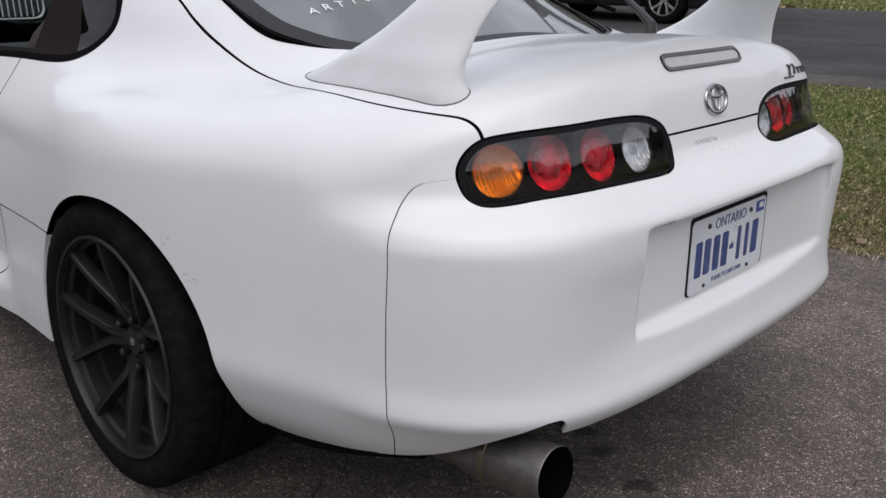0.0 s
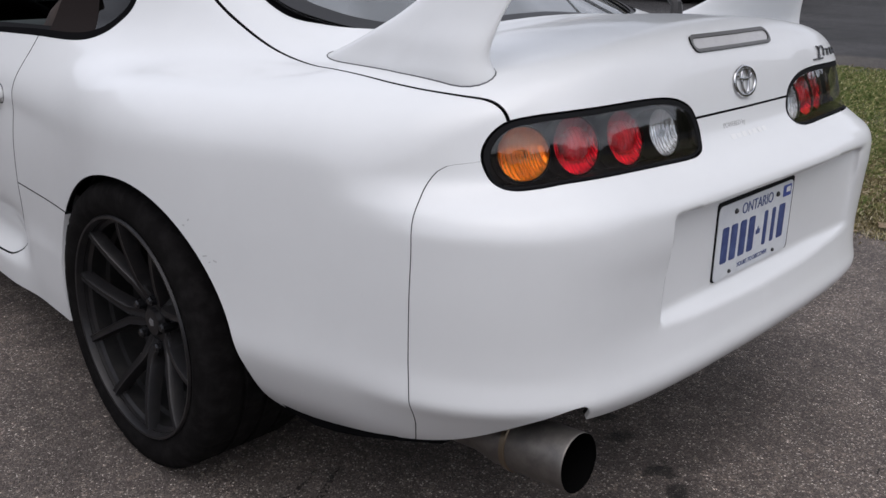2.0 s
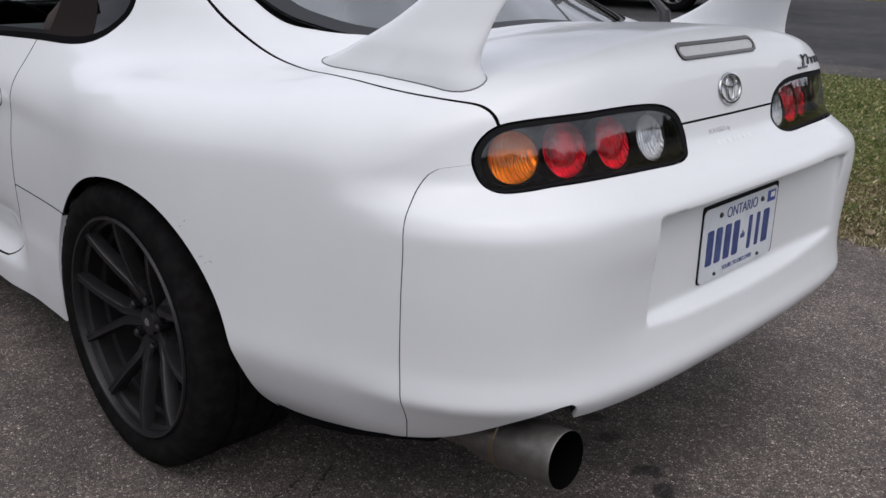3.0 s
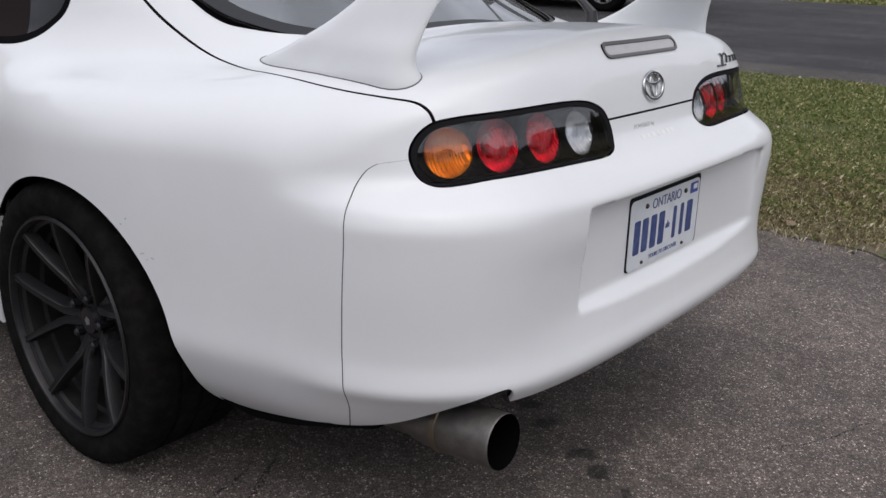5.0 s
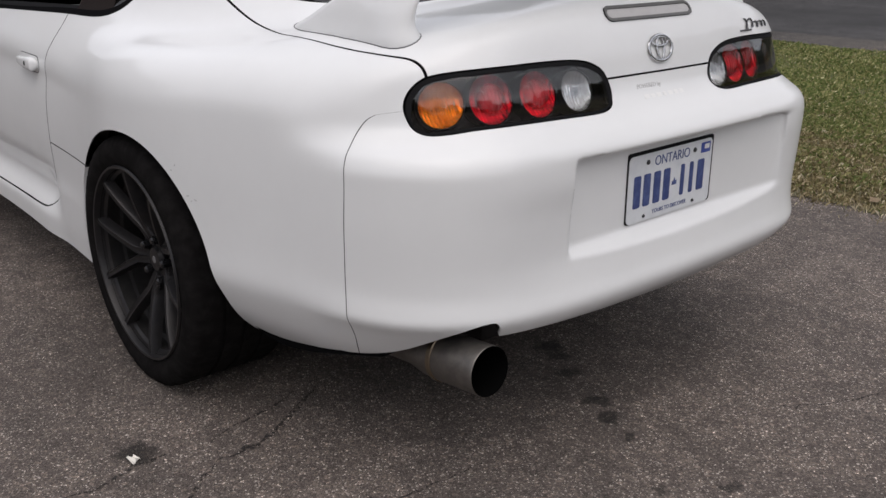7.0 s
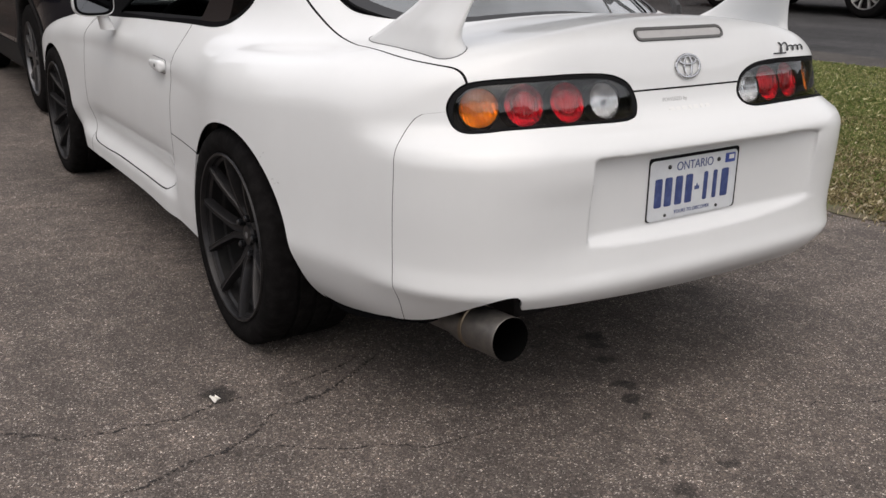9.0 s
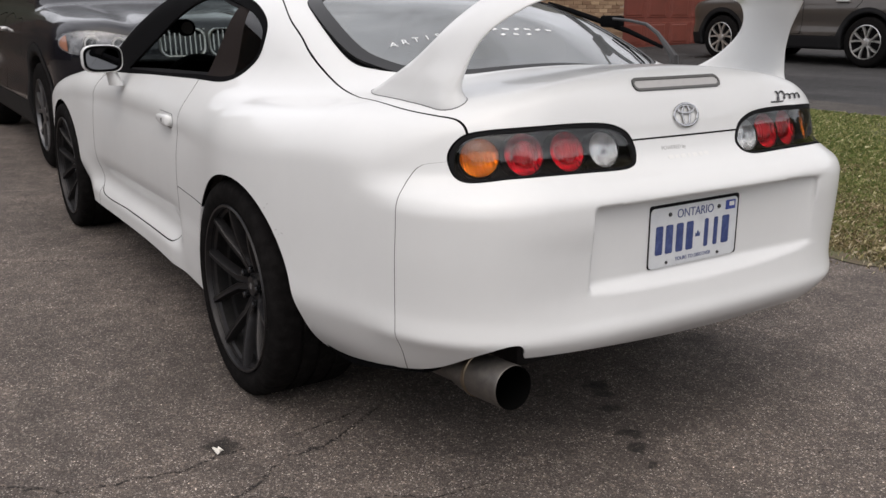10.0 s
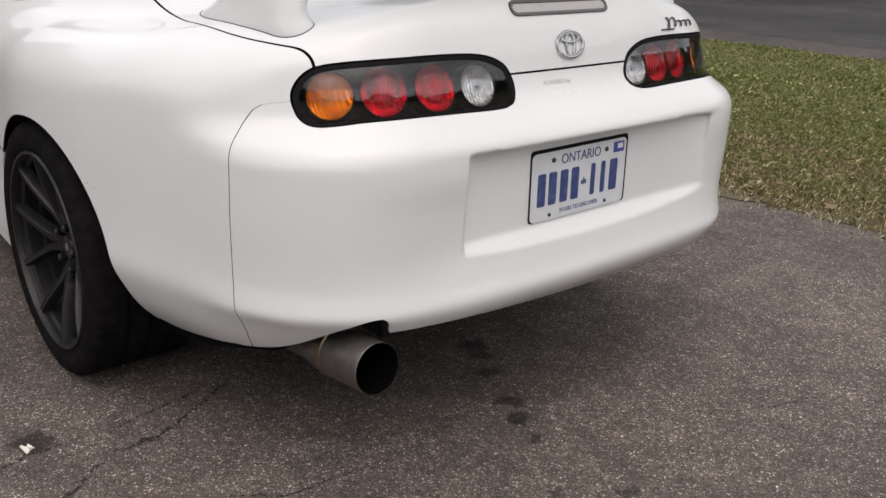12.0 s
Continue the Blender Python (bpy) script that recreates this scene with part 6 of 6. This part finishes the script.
def blades(name, n, x0, x1, y0, y1, h0, h1, width, rng, keep=None, material=None):
    x, y = rng.uniform(x0, x1, n), rng.uniform(y0, y1, n)
    if keep is not None:
        k = keep(x, y, rng)
        x, y = x[k], y[k]
    n = len(x)
    h, a, lean = rng.uniform(h0, h1, n) * (1 + 0.25 * patch_noise(x, y)).clip(0.4, 1.6), rng.uniform(0, 6.28, n), rng.uniform(0.1, 1.1, n)
    z = ground_z(x, y) + 0.002
    d = np.stack([np.cos(a), np.sin(a)], 1)
    p = np.stack([-np.sin(a), np.cos(a)], 1) * width
    V = np.empty((n, 4, 3))
    base = np.stack([x, y], 1)
    V[:, 0, :2], V[:, 0, 2] = base - p, z
    V[:, 1, :2], V[:, 1, 2] = base + p, z
    V[:, 2, :2], V[:, 2, 2] = base + p * 0.7 + d * (h * lean * 0.35)[:, None], z + h * 0.65
    V[:, 3, :2], V[:, 3, 2] = base + d * (h * lean)[:, None], z + h * (1 - 0.25 * lean)
    i = np.arange(n)[:, None] * 4
    F = np.concatenate([i + [[0, 1, 2]], i + [[0, 2, 3]]])
    me = bpy.data.meshes.new(name)
    me.vertices.add(n * 4)
    me.vertices.foreach_set("co", V.ravel())
    me.loops.add(F.size)
    me.loops.foreach_set("vertex_index", F.ravel().astype(np.int32))
    me.polygons.add(len(F))
    me.polygons.foreach_set("loop_start", np.arange(0, F.size, 3, dtype=np.int32))
    me.update(calc_edges=True)
    return hang(name, me, material or GRASS)


rng = np.random.default_rng(7)
tuft = lambda x, y: 0.5 * patch_noise(x * 1.3 + 0.4 * y, y * 1.1) + 0.5 * patch_noise(x * 3.7 + 1.1 * y, y * 3.1 - x) + 0.4 * patch_noise(x * 8.3, y * 7.7 + 2 * x)
edge_keep = lambda x, y, r: (r.uniform(0, 1, len(x)) < np.clip((x - EDGE - 0.15) * 0.75, 0.04, 1)) & (r.uniform(0, 1, len(x)) < 0.62 + 0.42 * tuft(x, y))
tagged(blades("grass", 300000, EDGE - 0.03, 4.2, -2.2, 3.8, 0.010, 0.034, 0.0019, rng, edge_keep), "short green grass with straw patches", "grass", kind="stuff")
dry_keep = lambda x, y, r: r.uniform(0, 1, len(x)) < np.clip(1.5 - (x - EDGE) * 0.75 - 0.45 * tuft(x, y), 0.22, 1) * np.clip((x - EDGE + 0.02 + 0.05 * patch_noise(y * 3.1, x)) * 6, 0.02, 1)
tagged(blades("dry_grass", 220000, EDGE - 0.16, 4.2, -2.2, 3.8, 0.008, 0.028, 0.0018, rng, dry_keep, DRY), "yellowed dry grass along the asphalt edge", "grass", kind="stuff")
straw_keep = lambda x, y, r: r.uniform(0, 1, len(x)) < np.clip(0.35 + 0.5 * patch_noise(x * 0.9, y * 0.6), 0, 1)
tagged(blades("dry_grass", 16000, 5.5, ROAD_A + 0.15, -3.0, 9.0, 0.012, 0.03, 0.004, rng, straw_keep, DRY), "pale straw patches along the lane's edge", "grass", kind="stuff")
tagged(blades("straw_litter", 14000, EDGE - 0.05, 4.2, -2.0, 3.6, 0.012, 0.040, 0.0017, rng, lambda x, y, r: r.uniform(0, 1, len(x)) < np.clip(1.0 - (x - EDGE) * 0.6, 0.1, 1) * np.clip(0.6 - 0.4 * tuft(x, y), 0.1, 1), PALE_STRAW), "pale dead straw lying along the lawn's edge", "straw", kind="stuff")
tagged(blades("grass", 160000, 4.2, ROAD_A + 0.05, -2.0, 8.0, 0.015, 0.038, 0.0028, rng), "short green grass with straw patches", "grass", kind="stuff")
tagged(blades("grass", 60000, 2.4, ROAD_A, 3.8, 12, 0.018, 0.04, 0.0035, rng), "short green grass with straw patches", "grass", kind="stuff")
tagged(blades("grass", 30000, ROAD_B, 20, -4.0, 9.0, 0.04, 0.08, 0.008, rng), "short grass beyond the lane", "grass", kind="stuff")


def leaves(name, n, x0, x1, y0, y1, size, rng, pull):
    x, y = x0 + (x1 - x0) * rng.uniform(0, 1, n) ** pull, rng.uniform(y0, y1, n)
    V, F = [], []
    for i in range(n):
        s = size * rng.uniform(0.5, 1.3)
        m = pose(x[i], y[i], float(ground_z(np.array([x[i]]), 0)[0]) + 0.014 + 0.010 * rng.uniform(), rng.uniform(-35, 35), rng.uniform(-35, 35), rng.uniform(0, 360))
        b = len(V)
        curl = rng.uniform(0.1, 0.45)
        for px, py, pz in ((-1, 0, 0), (-0.35, 0.45, curl), (0.35, 0.5, curl), (1, 0.05, 0.2 * curl), (0.4, -0.5, curl), (-0.4, -0.4, curl), (0, 0, 0)):
            V.append(m @ Vector((px * s, py * s, pz * s)))
        F += [(b + 6, b + k, b + (k + 1) % 6) for k in range(6)]
    return hang(name, raw_mesh(name, V, F), LEAF)


tagged(leaves("dead_leaf_litter", 420, EDGE - 0.14, 4.5, -1.6, 4.5, 0.010, rng, 2.2), "scattered brown dead leaves along the lawn edge", "leaves", kind="stuff")
tagged(leaves("dead_leaf_litter", 260, ROAD_B - 0.1, 18.0, -3, 8, 0.05, rng, 1.8), "scattered brown dead leaves by the lane", "leaves", kind="stuff")

# ---- cracks and scraps on the driveway ----
def crack_mat():
    """Dark broken filler with bare stones showing through."""
    m = mat("crack_filler", (0.024, 0.021, 0.020), 0.9, grain=(0.006, 0.002))
    nt = m.node_tree
    tc, nz = nt.nodes.new("ShaderNodeTexCoord"), nt.nodes.new("ShaderNodeTexNoise")
    nz.inputs["Scale"].default_value, nz.inputs["Detail"].default_value = 130, 4
    ramp = nt.nodes.new("ShaderNodeValToRGB")
    ramp.color_ramp.elements[0].position, ramp.color_ramp.elements[1].position = 0.44, 0.58
    nt.links.new(tc.outputs["Object"], nz.inputs["Vector"])
    nt.links.new(nz.outputs["Fac"], ramp.inputs["Fac"])
    nt.links.new(ramp.outputs["Color"], nt.nodes["Principled BSDF"].inputs["Alpha"])
    return m


CRACK = crack_mat()


def crack(points, width, seed):
    r = np.random.default_rng(seed)
    pts = []
    for (ax, ay), (bx, by) in zip(points, points[1:]):
        n = max(2, int(math.hypot(bx - ax, by - ay) / 0.018))
        for t in np.linspace(0, 1, n, endpoint=False):
            pts.append((ax + (bx - ax) * t + r.normal(0, 0.005), ay + (by - ay) * t + r.normal(0, 0.004)))
    pts.append(points[-1])
    V, F = [], []
    for i, (x, y) in enumerate(pts):
        nx, ny = pts[max(i - 1, 0)], pts[min(i + 1, len(pts) - 1)]
        d = Vector((ny[0] - nx[0], ny[1] - nx[1])).normalized()
        w = width * r.uniform(0.25, 1.0) * min(1, i / 4, (len(pts) - 1 - i) / 4)
        V += [(x - d.y * w, y + d.x * w, 0.0015), (x, y, 0.003), (x + d.y * w, y - d.x * w, 0.0015)]
        if i:
            b = 3 * i
            F += [(b - 3, b - 2, b + 1, b), (b - 2, b - 1, b + 2, b + 1)]
    return tagged(hang("crack", raw_mesh("crack", V, F), CRACK), "dark jagged crack in the asphalt", "crack", "asphalt cracks", "structure")


crack([(-0.56, 0.585), (-0.64, 0.53), (-0.73, 0.475), (-0.82, 0.435), (-0.91, 0.44)], 0.011, 1)
crack([(-0.91, 0.44), (-0.98, 0.385), (-1.035, 0.34), (-1.118, 0.298), (-1.198, 0.300), (-1.26, 0.271), (-1.342, 0.248), (-1.5, 0.20)], 0.008, 7)
crack([(-1.75, 0.72), (-1.556, 0.666), (-1.488, 0.611), (-1.424, 0.545), (-1.321, 0.531), (-1.255, 0.523), (-1.145, 0.512), (-1.06, 0.535), (-0.984, 0.539), (-0.943, 0.544)], 0.006, 2)
crack([(-0.878, 0.524), (-0.801, 0.548), (-0.707, 0.561), (-0.60, 0.60)], 0.006, 8)
crack([(0.25, -0.24), (0.285, -0.285), (0.342, -0.315), (0.44, -0.367), (0.526, -0.389), (0.615, -0.418)], 0.0045, 3)
crack([(-1.075, 0.301), (-0.997, 0.247), (-0.885, 0.169), (-0.773, 0.121), (-0.697, 0.063), (-0.56, 0.047), (-0.475, 0.044)], 0.0045, 4)
crack([(-3.6, 6.15), (-2.2, 6.12), (-0.86, 6.07), (-0.4, 5.98)], 0.012, 5)
crack([(-3.0, 3.2), (-2.0, 2.95), (-1.28, 2.81), (-0.7, 2.62)], 0.006, 6)

PALE_LEAF = mat("pale_fallen_leaf", (0.42, 0.33, 0.22), 0.8, vary=((0.30, 0.21, 0.13), 0.02, 0.5))
for lx, ly, ls, la in ((2.155, 0.39, 0.042, 20), (2.30, 0.95, 0.026, 70), (4.48, 2.13, 0.034, 40), (2.12, -0.15, 0.02, 130), (2.42, 1.7, 0.024, 10)):
    outline = [(ls * r * math.cos(radians(d)), ls * 0.7 * r * math.sin(radians(d))) for d, r in ((0, 1.1), (35, 0.62), (62, 0.95), (98, 0.6), (135, 0.9), (180, 0.75), (225, 0.85), (262, 0.6), (300, 0.98), (328, 0.62))]
    bm = bmesh.new()
    mid = bm.verts.new((0, 0, ls * 0.02))
    ring = [bm.verts.new((px, py, ls * 0.22 * abs(math.sin(2.3 * i)))) for i, (px, py) in enumerate(outline)]
    for i in range(len(ring)):
        bm.faces.new((mid, ring[i], ring[(i + 1) % len(ring)]))
    bmesh.ops.solidify(bm, geom=bm.faces[:], thickness=0.0008)
    leaf = part("fallen_leaf", move_bm(bm, pose(lx, ly, float(ground_z(np.array([lx]), 0)[0]) + 0.022, 8, -6, la)), PALE_LEAF)
    tagged(leaf, "pale curled dead leaf lying on the lawn's edge", "leaf", "fallen leaves")

PAPER = mat("white_paper", (0.75, 0.72, 0.66), 0.8)
bm = bmesh.new()
rows = [[Vector((-1.064 + 0.020 * t + 0.002 * math.sin(9 * t), 0.552 + 0.013 * t, 0.008 + 0.006 * math.sin(5 * t + s) + 0.004 * s)) + Vector((-0.005 * s, 0.007 * s, 0)) for s in (-1, 0, 1)] + [Vector((-1.064 + 0.020 * t + 0.005, 0.552 + 0.013 * t - 0.007, 0.003))] for t in np.linspace(0, 1, 7)]
scrap = part("paper_scrap", loft_bm(rows, bm=bm), PAPER)
tagged(scrap, "small crumpled white paper scrap on the asphalt", "litter")

# unseen walls, added to darken the black car's reflections and block low sky
UNSEEN_BRICK = mat("brown_brick_side", (0.06, 0.038, 0.027), 0.85, vary=((0.02, 0.017, 0.015), 0.9, 0.6), grain=(0.03, 0.004))
tagged(part("wall_west", box_bm(-10.4, -10.0, 3.0, 16.0, -0.1, 3.4), UNSEEN_BRICK), "plain brown brick wall, unseen, added beside the drive", "wall", kind="structure")
tagged(part("wall_north", box_bm(-10.0, -1.3, 12.9, 13.3, -0.1, 6.2), UNSEEN_BRICK), "plain brown brick wall, unseen, added at the drive's end", "wall", kind="structure")

# ---- the far surroundings: a plain dark belt of trees, unseen, added to block low sky ----
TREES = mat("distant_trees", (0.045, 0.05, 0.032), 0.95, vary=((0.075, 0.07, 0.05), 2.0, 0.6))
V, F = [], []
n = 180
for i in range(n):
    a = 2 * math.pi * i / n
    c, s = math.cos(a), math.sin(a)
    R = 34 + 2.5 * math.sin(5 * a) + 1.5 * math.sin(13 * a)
    # raised to the east and north to darken what glossy parts reflect
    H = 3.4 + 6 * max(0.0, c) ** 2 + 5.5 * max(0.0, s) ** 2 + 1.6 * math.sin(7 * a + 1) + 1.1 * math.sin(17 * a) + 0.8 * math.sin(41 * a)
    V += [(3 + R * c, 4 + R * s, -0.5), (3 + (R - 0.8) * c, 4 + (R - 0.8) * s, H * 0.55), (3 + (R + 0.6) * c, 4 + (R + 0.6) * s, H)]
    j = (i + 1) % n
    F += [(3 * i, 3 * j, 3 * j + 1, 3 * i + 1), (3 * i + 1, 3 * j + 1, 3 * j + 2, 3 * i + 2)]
tagged(hang("backdrop", raw_mesh("backdrop", V, F), TREES), "dark far belt of trees, unseen, added to block low sky", "backdrop", kind="structure")
